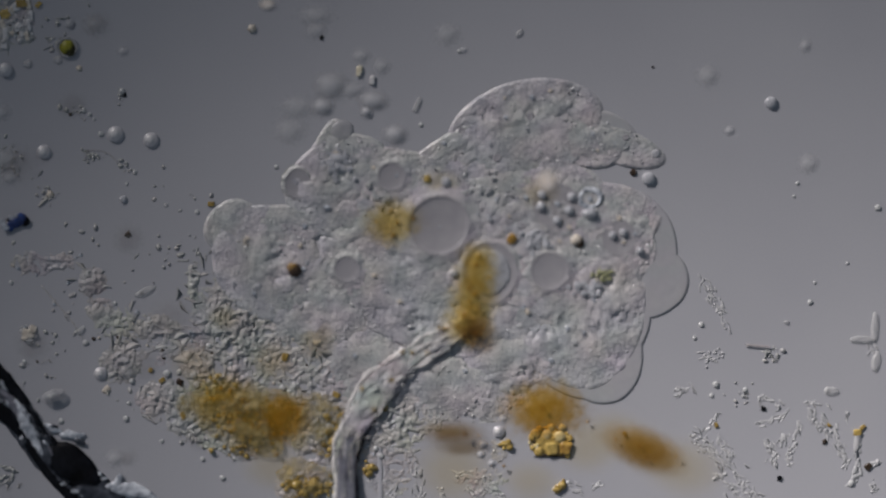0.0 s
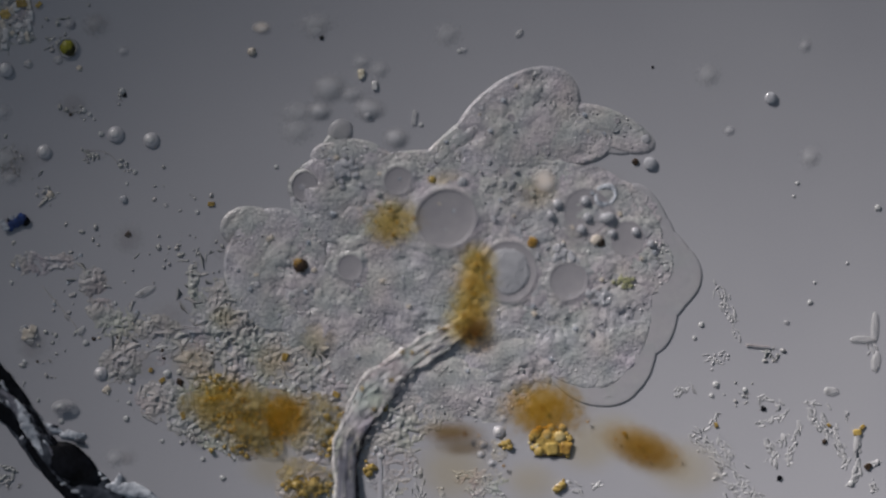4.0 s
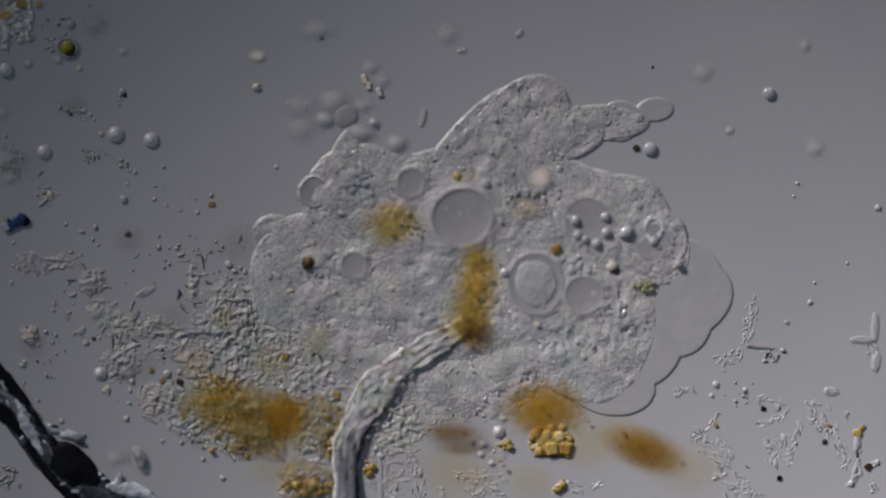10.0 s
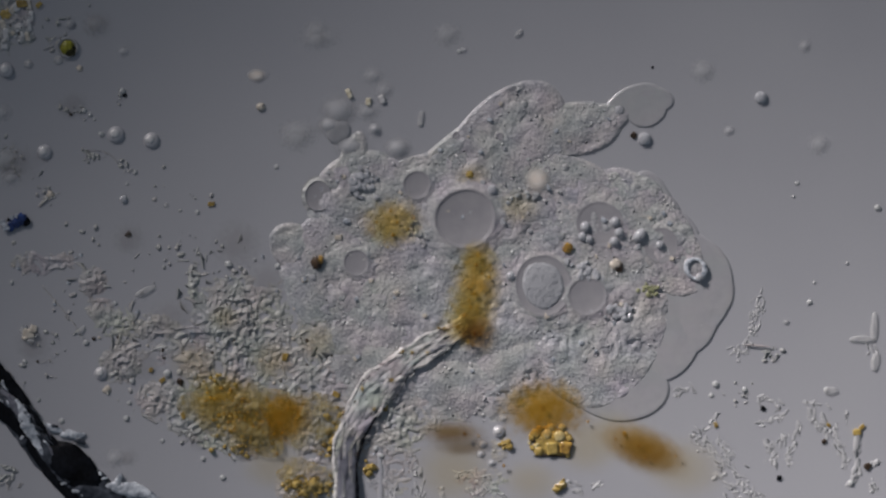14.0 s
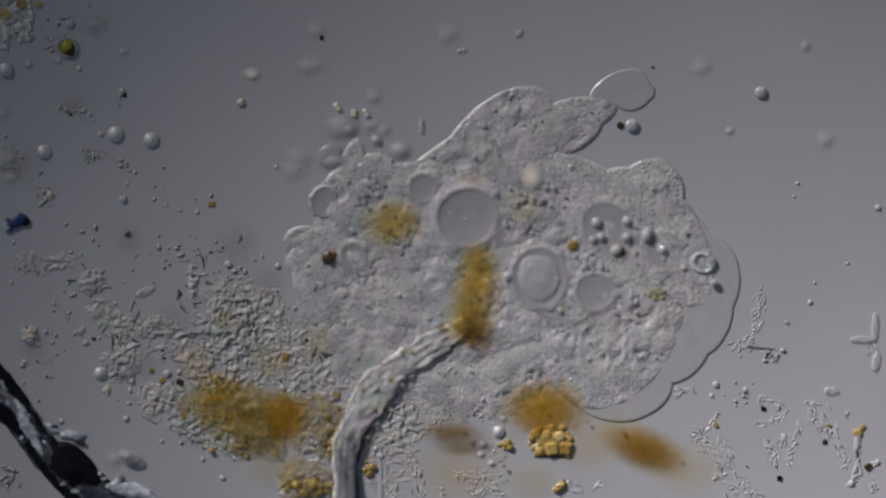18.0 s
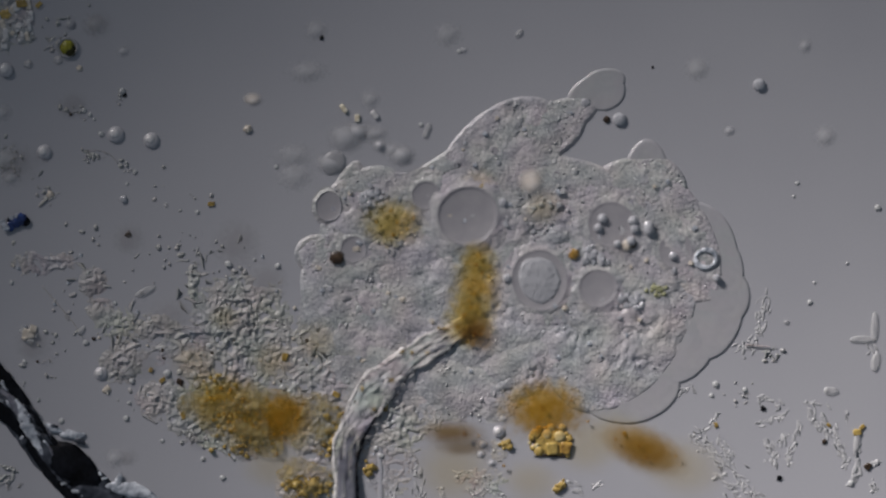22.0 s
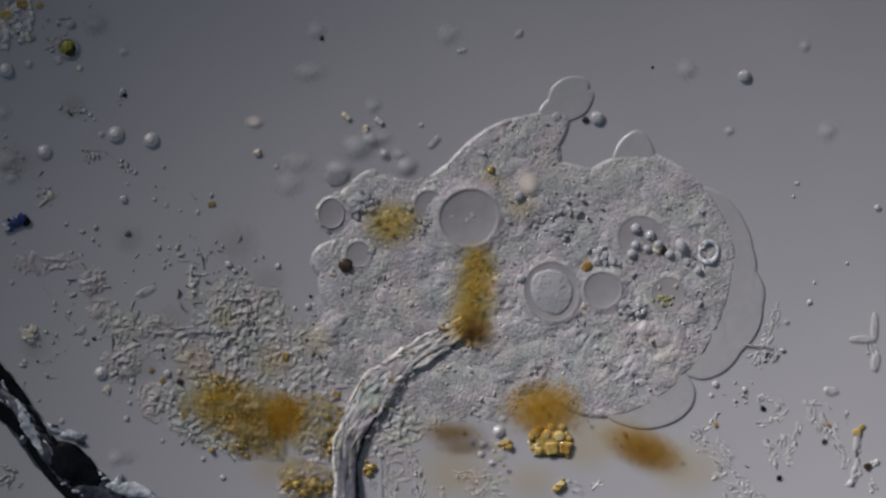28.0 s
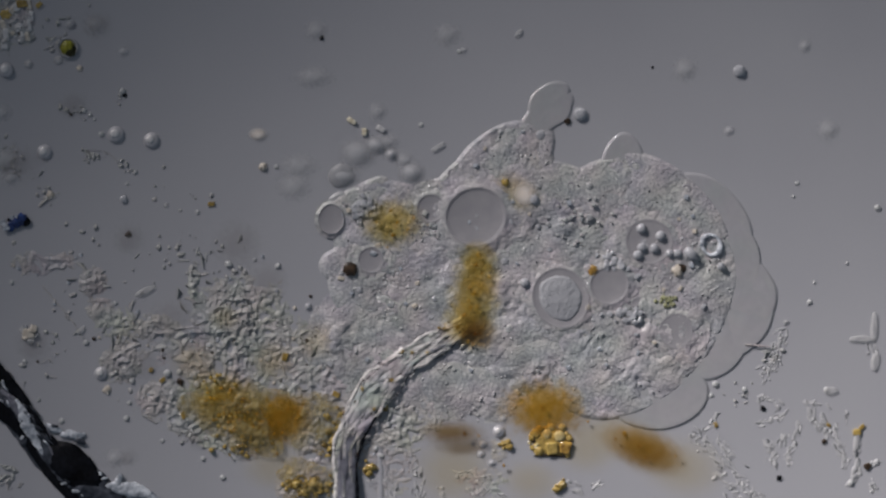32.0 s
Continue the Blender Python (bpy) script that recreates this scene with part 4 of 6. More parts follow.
# ---- clumps of yellow-brown algae, most of them afloat over the slide ----
def clump(x, y, rx, ry, turn, z, n, mat, seed, label, depth=14.0, size=7.0, grains=(), name="algae_clump"):
    motes = mat in (OCHRE, RUST, BROWN, HAZE, BAND)
    rng = random.Random(seed)
    top = tagged(new(name), label, "algae", "clumps of algae")
    if motes:
        z = (15 if 30 < z < 65 else 9) + z * 0.04
    else:
        z, depth = z * 0.2, depth * 0.3
    top.matrix_basis = stand(x, y, z, turn)
    heap = Heap()
    for k in range((n if n < 10 else 1) if motes else n):
        u, w, h = rng.gauss(0, 0.5), rng.gauss(0, 0.5), rng.gauss(0, 0.5)
        if motes:
            # soft gauzy tufts, each thinning out to its rim
            r = min(rx, ry) * rng.uniform(1.05, 1.4)
            v, f = mound(r, seed * 10 + k)
            stretch = (min(1.0 + 0.6 * (rx / ry - 1), 2.4), 1, 1.2) if rx > ry else (1, min(1.0 + 0.6 * (ry / rx - 1), 2.4), 1.2)
            part("algae_tuft", mesh_of("algae_tuft", np.array(v) * np.array(stretch) * U, f, mat), top, pose(rx * u * 0.35 * U, ry * w * 0.35 * U, (k * 2.0 - 5) * U))
        else:
            v, f = lump(size * rng.uniform(0.4, 1.5), 0.7, rng.uniform(0, 90), 0.5, BALL2, 2.3)
            heap.add((v, f), Matrix.Translation((rx * u, ry * w, depth * h)))
    if mat is OCHRE:
        bits, dots = Heap(), Heap()
        for k in range(int(rx * ry * (0.024 if z < 10 else 0.004))):
            h = dots if k % 7 == 0 else bits
            h.add(lump(rng.uniform(1.4, 4.2), 0.5, seed * 20 + k, 0.5, BALL2, 2.0), Matrix.Translation((rx * rng.gauss(0, 0.5), ry * rng.gauss(0, 0.5), rng.uniform(-7, -2))))
        part("algae_grains", bits.mesh("algae_grains", ALGA), top, kind="stuff", label="small ochre alga grains")
        part("dark_grains", dots.mesh("dark_grains", BRONZE), top, kind="stuff", label="small dark brown grains")
    elif motes:
        for k in range(1 if mat is HAZE else 3):
            v, f = lump(rng.uniform(1.8, 3.6), 0.5, seed * 30 + k, 0.6, BALL2, 2.0)
            part("algae_grain", mesh_of("algae_grain", v * U, f, BRONZE), top, pose(rx * rng.gauss(0, 0.35) * U, ry * rng.gauss(0, 0.35) * U, rng.uniform(-7, -3) * U), "small brown alga grain")
    if not motes and not grains:
        grains = [(rx * rng.gauss(0, 0.45), ry * rng.gauss(0, 0.45), 3, size * rng.uniform(1.0, 1.8)) for _ in range(4)]
    if not motes:
        part("algae_mass", heap.mesh("algae_mass", mat), top, kind="stuff")
    for k, (gx, gy, gz, r) in enumerate(grains):
        v, f = lump(r * 0.8, 0.7, seed * 10 + k, 0.6, BALL3, 1.7)
        part("amber_grain", mesh_of("amber_grain", v * U, f, AMBER), top, pose(gx * U, gy * U, gz * 0.25 * U, rng.uniform(-12, 12), rng.uniform(-12, 12), rng.uniform(0, 180)), "glassy amber grain")
    return top


def cluster():
    """Glassy yellow beads heaped over two orange slabs."""
    top = tagged(new("algae_cluster"), "amber cluster of glassy algae beads and slabs on the slide", "algae", "clumps of algae")
    top.matrix_basis = stand(974, 781, 0)
    for k, (dx, dy, r, mat) in enumerate(((16, 9, 11, STRAW), (-6, 13, 9, STRAW), (-27, 14, 9, AMBER), (-20, 22, 6, AMBER), (-33, 7, 6, AMBER), (1, 25, 7, STRAW), (21, 25, 6, STRAW), (-14, 4, 6, AMBER), (-29, 1, 4, UMBER), (4, 4, 6, AMBER),
                                          (-31, -11, 5, AMBER), (-21, -17, 9, AMBER), (-24, -8, 5, STRAW), (33, 6, 6, AMBER), (30, -24, 5, AMBER), (9, 18, 4, AMBER), (-12, 20, 4, UMBER), (-37, -3, 3, STRAW), (28, 14, 4, AMBER))):
        v, f = lump(r, 0.16 if r > 6 else 0.4, k + 420, 0.5)
        part("amber_grain", mesh_of("amber_grain", v * U, f, mat), top, pose(dx * U, dy * U, 0.001), "straw coloured glassy bead" if mat is STRAW else "glassy amber grain")
    v, f = lump(30, 0.3, 470, 0.1)
    part("amber_bed", mesh_of("amber_bed", v * np.array((1.1, 0.85, 1)) * U, f, AMBER), top, label="thin amber crust under the beads")
    for k, (dx, dy, sx, sy, turn) in enumerate(((2, -12, 12, 11, 8), (26, -12, 10, 13, -14))):
        v, f = facet(sx, sy, 5, k + 450, 0.3)
        part("amber_slab", mesh_of("amber_slab", v * U, f, BRONZE if k else AMBER), top, pose(dx * U, dy * U, 0.001, 0, 0, turn), "orange glassy slab")
    v, f = sweep([(-30, 26, 1, 0.8), (-10, 25, 1.5, 1.5), (10, 26, 1.5, 1.6), (32, 27, 1, 0.8)], 0.7, 0.3, 8, 8, 8, 3)
    part("dark_edge", mesh_of("dark_edge", v * U, f, UMBER), top, label="dark brown lower edge")


def stained(x, y, rx, ry, turn, z, seed, label):
    v, f = pancake(rx, ry, 6, min(rx, ry) * 0.7, 5.0, 10, seed, 0.16, 0.3, True, 3.4)
    ob = tagged(new("stained_slime", mesh_of("stained_slime", v * U, f, OCHRE_SLIME)), label, "slime", "ochre stained slime", "stuff")
    ob.matrix_basis = stand(x, y, z, turn)


for n, row in enumerate(((428, 738, 90, 66, -20, 5), (560, 745, 60, 50, 0, 4), (540, 850, 55, 36, 0, 4))):
    stained(*row, n + 700, "wrinkled slime stained ochre yellow by algae")
clump(394, 712, 42, 42, -20, 14, 1, OCHRE, 41, "granular ochre algae clump in the slime")
clump(432, 748, 52, 44, -20, 14, 120, OCHRE, 1, "granular ochre algae clump in the slime", 12, 5.0)
clump(430, 785, 44, 26, 10, 16, 30, AMBER, 2, "glassy amber algae grains in the slime", 8, 3.0)
clump(497, 744, 42, 34, 0, 70, 130, RUST, 3, "blurred orange algae clump afloat", 14, 8)
clump(484, 824, 52, 38, 0, 70, 1, HAZE, 4, "faint ochre algae haze afloat", 14, 8)
clump(590, 765, 16, 44, -15, 17, 28, AMBER, 5, "amber algae streak beside the filament", 8, 4.0)
clump(842, 448, 26, 26, 0, 36, 1, OCHRE, 6, "ochre algae streak afloat over the amoeba")
clump(838, 486, 33, 32, 0, 38, 1, OCHRE, 31, "ochre algae streak afloat over the amoeba")
clump(836, 528, 33, 32, 0, 40, 1, OCHRE, 7, "ochre algae streak afloat over the amoeba")
clump(834, 566, 32, 30, 0, 42, 1, OCHRE, 33, "rusty ochre algae streak afloat over the filament")
clump(838, 598, 26, 30, 0, 64, 1, BROWN, 8, "rusty brown algae knot afloat over the filament", 14, 5)
clump(698, 392, 44, 40, 0, 31, 1, OCHRE, 9, "yellow ochre algae tuft on the amoeba", 8, 4)
clump(968, 720, 50, 38, 0, 70, 1, RUST, 10, "blurred orange algae clump afloat", 14, 8)
cluster()
clump(1132, 798, 76, 31, -20, 75, 1, BAND, 13, "blurred brown-orange algae band afloat", 12, 9)
clump(1080, 764, 64, 32, -26, 75, 1, HAZE, 14, "faint ochre algae haze afloat", 12, 9)
clump(1205, 822, 56, 34, -10, 75, 1, HAZE, 15, "faint ochre algae haze afloat", 12, 9)
clump(808, 768, 80, 17, -2, 60, 1, BROWN, 16, "blurred brown algae bar afloat", 10, 7)
clump(545, 862, 42, 24, 0, 14, 70, AMBER, 17, "amber algae grains on the slide", 7, 3.4, ((-20, 4, 4, 9), (10, 8, 5, 10), (22, -6, 4, 8), (-4, -10, 5, 9)))
clump(655, 832, 10, 12, 0, 10, 14, AMBER, 18, "small amber algae crumb beside the filament", 5, 4)
clump(895, 786, 9, 9, 0, 10, 10, AMBER, 19, "small amber algae crumb on the slide", 4, 4)
clump(925, 842, 44, 30, 0, 70, 1, HAZE, 20, "faint ochre algae haze afloat", 8, 6)
clump(990, 860, 14, 7, 30, 8, 12, AMBER, 21, "small amber algae crumb on the slide", 4, 4)


# ---- single particles ----
def single(name, v, f, mat, x, y, z, label, category, group="", turn=0.0, key=None, smooth=True):
    v = np.array(v) * np.array((1, 1, 0.66 if mat in (PALE, PUFF, HAZE, SMUDGE, PEARL) else 0.5))
    ob = tagged(new(name, mesh_of(name, v * U, f, mat, smooth)), label, category, group)
    ob.matrix_basis = stand(x, y, z * 0.66 if mat in (PALE, PUFF, HAZE, SMUDGE) else min(z, 12) * 0.15, turn)
    if key:
        MOVING[key] = ob
    return ob


def cell_ring(name, x, y, r, z, label):
    """A round clear cell: a low pearly dome."""
    v, f = turned([(r, -1), (r * 0.97, r * 0.3), (r * 0.88, r * 0.55), (r * 0.72, r * 0.76), (r * 0.5, r * 0.92), (r * 0.25, r), (r * 0.08, r * 1.02)], 36, 1.0, int(x))
    ob = single(name, v * np.array((1, 1, 0.6)), f, PEARL, x, y, z, label, "cell", "round clear cells")
    # white lump up and left of centre paints the dome's highlight
    v, f = lump(r * 0.55, 0.2, int(x), 0.3, BALL2)
    part("cell_glint", mesh_of("cell_glint", v * U, f, SPARK), ob, pose(-r * 0.12 * U, r * 0.12 * U, r * 0.36 * U), "highlight painted on the cell's dome")


v, f = lump(8, 0.15, 27, 0.4)
single("dark_cell", v, f, SHEATH_CLEAR, 128, 46, 1, "small dark round cell beside the algal cell", "cell")
cell_ring("round_cell", 206, 239, 15, 0, "round clear pearly cell on the slide")
cell_ring("round_cell", 269, 249, 14, 2, "round clear pearly cell on the slide")
cell_ring("round_cell", 12, 125, 13, 20, "round clear cell slightly out of focus")
cell_ring("round_cell", 883, 764, 11, 0, "round clear pearly cell on the slide")
for x, y, r in ((854, 786, 9), (851, 803, 8), (870, 819, 8)):
    v, f = mound(r, int(x))
    single("pale_cell", v, f, PUFF, x, y, 0.5, "faint pale cell beside the brown algae bar", "cell", "pale cells on the slide")

BLURRED = "pale soft rounded cell lying on the slide"
cell_ring("round_cell", 80, 270, 13, 0, "round clear cell slightly out of focus")
for n, (x, y, z, r) in enumerate(((14, 282, 70, 24), (20, 315, 80, 14), (126, 44, 40, 11), (1424, 82, 110, 12), (792, 62, 85, 22), (820, 90, 50, 7),
                                  (560, 55, 100, 18), (205, 810, 40, 17), (5, 200, 90, 16), (170, 45, 90, 18), (220, 92, 100, 10), (1290, 232, 100, 10),
                                  (890, 740, 50, 9), (632, 822, 40, 14))):
    v, f = mound(r, n + 3)
    single("pale_cell", v, f, PALE, x, y, 0.5, BLURRED, "cell", "pale cells on the slide")

GRAINS = ((180, 238, 5), (160, 204, 4), (150, 196, 5), (217, 163, 6), (168, 212, 3), (240, 305, 4), (226, 326, 3), (350, 376, 4), (1266, 680, 6), (1317, 690, 5), (1552, 368, 6),
          (1498, 466, 3), (1432, 535, 5), (1410, 325, 4), (813, 92, 4), (1403, 348, 3), (490, 296, 4), (1258, 700, 4), (745, 222, 4), (205, 537, 4), (110, 745, 5), (690, 600, 7),
          (1240, 575, 5), (1228, 598, 4), (288, 780, 4), (395, 845, 5), (360, 812, 4), (1440, 500, 3), (1462, 690, 5), (1505, 855, 6), (22, 500, 4), (45, 640, 4))
for n, (x, y, r) in enumerate(GRAINS):
    v, f = lump(r, 0.3, n + 40, 0.8, BALL2)
    single("pale_grain", v, f, GRANULE, x, y, r * 0.6, "tiny pale glassy grain on the slide", "grain", "pale grains on the slide")
for n, (x, y, r) in enumerate(((320, 676, 8), (1350, 722, 6), (1458, 781, 6), (1378, 846, 6), (1534, 825, 8), (676, 600, 6), (833, 716, 5), (1154, 120, 3), (68, 640, 3), (570, 68, 5), (228, 415, 7), (222, 169, 5), (126, 203, 4))):
    v, f = lump(r * 0.7, 0.8, n + 80, 0.8, BALL3, 2.0)
    single("dark_grain", v, f, SOOT if n % 2 else UMBER, x, y, r * 0.6 + 1, "tiny dark brown grain on the slide", "grain", "dark grains on the slide")
for n, (x, y, r, z) in enumerate(((375, 362, 6, 4), (288, 673, 6, 6), (505, 632, 7, 12), (1266, 752, 5, 3), (1465, 752, 4, 3), (1516, 765, 8, 4), (1525, 755, 5, 4), (268, 655, 5, 6), (325, 735, 7, 8), (595, 698, 7, 12), (40, 8, 10, 20), (70, 10, 6, 10), (682, 720, 8, 24), (1105, 768, 5, 20))):
    v, f = facet(r, r * 0.7, r * 0.6, n + 20, 0.3)
    single("amber_crystal", v, f, AMBER, x, y, z, "small amber crystal grain among the debris", "crystal", "amber crystals", turn=n * 37)

rng = random.Random(78)
for n in range(26):
    cx, cy, sx, sy = rng.choice(((440, 560, 50, 50), (330, 590, 80, 40), (205, 570, 40, 60), (400, 650, 60, 30), (560, 640, 50, 40), (640, 760, 30, 50)))
    r = rng.uniform(2.2, 4.0)
    v, f = lump(r, 0.35, n + 260, 0.8, BALL2)
    single("dark_grain", v, f, UMBER, rng.gauss(cx, sx), rng.gauss(cy, sy), 3, "tiny dark speck among the bacteria", "grain", "dark specks in the beds")
rng = random.Random(79)
for n in range(46):
    cx, cy, sx, sy = rng.choice(((440, 560, 50, 50), (330, 590, 90, 40), (205, 580, 50, 60), (400, 650, 70, 30), (560, 640, 60, 40), (640, 760, 30, 50), (280, 710, 40, 30), (90, 470, 60, 30)))
    r = rng.uniform(1.8, 3.4)
    v, f = lump(r, 0.6, n + 320, 0.8, BALL2, 2.2)
    single("bright_fleck", v, f, FROST if n % 3 else CREAM, rng.gauss(cx, sx), rng.gauss(cy, sy), 6, "tiny bright fleck among the bacteria", "grain", "bright flecks in the beds")
rng = random.Random(77)
for n in range(44):
    cx, cy, sx, sy = rng.choice(((440, 570, 50, 50), (330, 600, 80, 40), (215, 600, 40, 60), (290, 705, 40, 30), (400, 660, 60, 30), (550, 640, 50, 50), (640, 760, 30, 50)))
    r = rng.uniform(3.5, 7)
    v, f = lump(r, 0.35, n + 200, 0.8, BALL2)
    single("pale_grain", v, f, GRANULE if n % 3 else SPHERULE, rng.gauss(cx, sx), rng.gauss(cy, sy), 4 + r * 0.4, "pale glassy grain among the bacteria", "grain", "pale grains in the beds")

for n, (x, y, r, mat) in enumerate(((228, 424, 26, SMUDGE), (172, 46, 24, SMUDGE), (800, 835, 60, HAZE), (1040, 790, 50, HAZE), (30, 290, 34, SMUDGE), (130, 188, 24, SMUDGE), (60, 610, 30, SMUDGE), (420, 430, 40, SMUDGE), (300, 560, 34, SMUDGE), (470, 500, 34, SMUDGE),
                                    (340, 640, 36, HAZE), (250, 640, 30, SMUDGE), (560, 600, 34, HAZE), (610, 640, 30, SMUDGE), (480, 640, 36, HAZE), (395, 560, 24, HAZE), (228, 810, 15, SMUDGE), (345, 775, 16, SMUDGE), (80, 275, 14, SMUDGE))):
    v, f = mound(r, n + 600)
    single("haze_patch", v, f, mat, x, y, 7 if 240 < x < 640 and y > 500 else 0.6, "soft brownish haze patch over the slide" if mat is SMUDGE else "faint ochre haze patch over the slide", "haze", "haze patches")
cell_ring("round_cell", 180, 661, 12, 0, "round grainy cell at the edge of the bed")
for n, (x, y, r) in enumerate(((190, 690, 7), (225, 658, 12), (52, 115, 7), (105, 108, 7), (142, 122, 5), (40, 70, 8), (52, 30, 9), (30, 55, 7), (20, 20, 9), (10, 60, 8), (36, 12, 8), (360, 812, 4), (90, 345, 6), (295, 364, 4))):
    v, f = lump(r, 0.6, n + 640, 0.6, BALL3, 2.0)
    single("pale_lump", v, f, FLAKE if n % 4 else CREAM, x, y, r * 0.4, "small uneven pale lump on the slide", "debris", "pale lumps on the slide")

# coarse crystals in the corner patch
for n, (x, y, sx, sy, turn) in enumerate(((52, 8, 5, 11, 10), (56, 30, 5, 10, -5), (53, 46, 4, 11, 8), (50, 66, 4, 9, 15), (12, 62, 5, 12, 5), (9, 80, 6, 9, 0), (6, 44, 5, 8, 20), (30, 14, 6, 8, 30), (34, 52, 5, 5, 0), (24, 60, 4, 4, 40), (40, 62, 4, 5, 10))):
    v, f = facet(sx, sy, 5, n + 900, 0.35)
    single("pale_crystal", v, f, CREAM if n % 3 == 0 else SPARK, x, y, 6, "pale blocky crystal in the corner patch", "crystal", "corner crystals", turn=turn)
rng = random.Random(91)
for n in range(34):
    v, f = lump(rng.uniform(2, 4), 0.5, n + 950, 0.8, BALL2, 2.0)
    single("corner_grain", v, f, (SPARK, UMBER, SPARK)[n % 3], rng.gauss(32, 12), rng.gauss(52, 14), 5, "tiny glassy grain in the corner patch", "grain", "corner grains")
v, f = lump(10, 0.35, 990, 0.5)
single("yellow_lump", v, f, AMBER, 12, 26, 4, "blurred yellowish lump in the corner patch", "debris")

# green-brown algal cell, blue crystal, pale crystals and flakes
cell = tagged(new("algal_cell"), "round olive green algal cell with a painted shaded side", "algal cell")
cell.matrix_basis = stand(121, 85, 2) @ Matrix.Diagonal((1, 1, 0.5, 1))
v, f = turned([(18, -6), (19, 0), (18, 5), (16.5, 6), (15, 4), (13.5, 0)], 40, 1.0, 4)
part("cell_wall", mesh_of("cell_wall", v * U, f, BLEB), cell, label="clear cell wall")
v, f = lump(13, 0.12, 2)
part("chloroplast", mesh_of("chloroplast", v * U, f, OLIVE), cell)
# darker lump at lower right: the cell's shade put into colour
v, f = lump(10.5, 0.3, 6, 0.8)
part("painted_shade", mesh_of("painted_shade", v * U, f, OLIVE_SHADED), cell, pose(0.004, -0.005, 0.0035), "lower right half painted deep olive as shade")
blue = tagged(new("blue_crystal"), "dark cobalt blue crystal with pale edge", "crystal")
blue.matrix_basis = stand(26, 394, 2, 12) @ Matrix.Diagonal((1, 1, 0.5, 1))
for n, (dx, dy, r, mat) in enumerate(((14, 2, 11, COBALT), (2, -1, 10, COBALT), (-8, -5, 9, COBALT), (20, -3, 8, SOOT), (-4, 6, 6, SOOT))):
    v, f = lump(r, 0.35, n + 30, 0.7, BALL3, 1.5)
    part("crystal_lobe", mesh_of("crystal_lobe", v * U, f, mat), blue, pose(dx * U, dy * U, 0.002), "dark blue glassy lobe")
for n, (dx, dy, r) in enumerate(((-16, -4, 7), (-19, 4, 5), (-2, 9, 4), (8, 10, 4))):
    v, f = lump(r, 0.4, n + 60, 0.6, BALL3, 1.8)
    part("pale_rim", mesh_of("pale_rim", v * U, f, FROST), blue, pose(dx * U, dy * U, 0.006), "frosted pale rim")
burr = tagged(new("crystal_burr"), "pale cream crystal burr on the slide", "crystal")
burr.matrix_basis = stand(52, 590, 1) @ Matrix.Diagonal((1, 1, 0.6, 1))
for n, (dx, dy, s) in enumerate(((0, 0, 11), (-10, 6, 7), (8, 8, 8), (2, -12, 8), (-6, -8, 6), (14, -4, 5))):
    v, f = facet(s, s * 0.8, s * 0.4, n + 70, 0.3)
    part("crystal_block", mesh_of("crystal_block", v * U, f, FLAKE if n % 2 else CREAM), burr, pose(dx * U, dy * U, 0.003, n * 11, n * 17, n * 40))
for n, (x, y, sx, sy, turn, z) in enumerate(((1546, 580, 26, 6, 88, 6), (1524, 600, 20, 6, 3, 10), (1548, 640, 18, 7, 80, 6), (258, 516, 18, 6, 25, 5), (918, 60, 8, 4, 45, 8), (228, 657, 12, 8, -20, 8),
                                             (1515, 780, 20, 5, 80, 5), (145, 585, 9, 4, 50, 6), (1390, 570, 5, 3, 0, 4), (1470, 692, 12, 7, 0, 6))):
    v, f = lump(1, 0.25, n + 130, 1.0, BALL3, 1.3)
    v = v * np.array((sx * 1.05, sy * 1.05, 5))
    single("pale_flake", v, f, FLAKE, x, y, z, "pale glassy elongated flake on the slide", "flake", "pale flakes", turn=turn)

# a small ciliate that swims about the fibre
swimmer = tagged(new("swimming_ciliate"), "small clear oval ciliate swimming beside the dark fibre", "ciliate")
v, f = turned([(20, -1), (19.5, 1.5), (18, 3), (15.5, 3.2), (13, 2.6), (8, 3.2), (3, 3.6)], 40, 0.58, 7, 0.04)
part("body", mesh_of("body", v * U, f, BLEB), swimmer, label="clear grey oval body")
v, f = lump(7, 0.25, 12, 0.4)
part("food_vacuole", mesh_of("food_vacuole", v * np.array((1.3, 0.7, 1)) * U, f, GRANULE), swimmer, pose(-0.004, 0.001, 0.003), "grey granular food vacuole")
v, f = sweep([(-15, 3, 3.2, 0.8), (-5, 5, 3.8, 1.3), (6, 4, 3.8, 1.3), (15, 0, 3.2, 0.8)], 0.7, 0.1, 8, 8, 8, 3)
part("mouth_fold", mesh_of("mouth_fold", v * U, f, SHEATH_CLEAR), swimmer, label="dark fold along the mouth")
MOVING["swimmer"] = swimmer

# drifting particles round the amoeba
v, f = lump(12, 0.06, 31, 0.95)
single("riding_bead", v, f, SPHERULE, 1145, 312, 9, "glassy dark-edged bead riding beside the lobe", "bead", key="rider")
v, f = lump(6, 0.3, 32)
single("riding_grain", v, f, UMBER, 1118, 300, 18, "small dark brown grain riding beside the bead", "grain", key="rider_grain")
v, f = lump(11, 0.08, 33)
single("drifting_cell", v, f, SPHERULE, 1365, 183, 10, "small pale round cell drifting over the slide", "cell", key="drift_a")
v, f = mound(20, 34)
single("drifting_cell", v, f, PALE, 1252, 135, 80, "large pale blurred cell drifting over the slide", "cell", key="drift_b")
v, f = mound(18, 35)
single("drifting_cell", v, f, PALE, 1430, 290, 120, "faint blurred cell drifting over the slide", "cell", key="drift_c")
v, f = turned([(20, -2), (16, 0), (12, 1.5), (8, 2.5), (3, 3)], 32, 0.85, 36, 0.15)
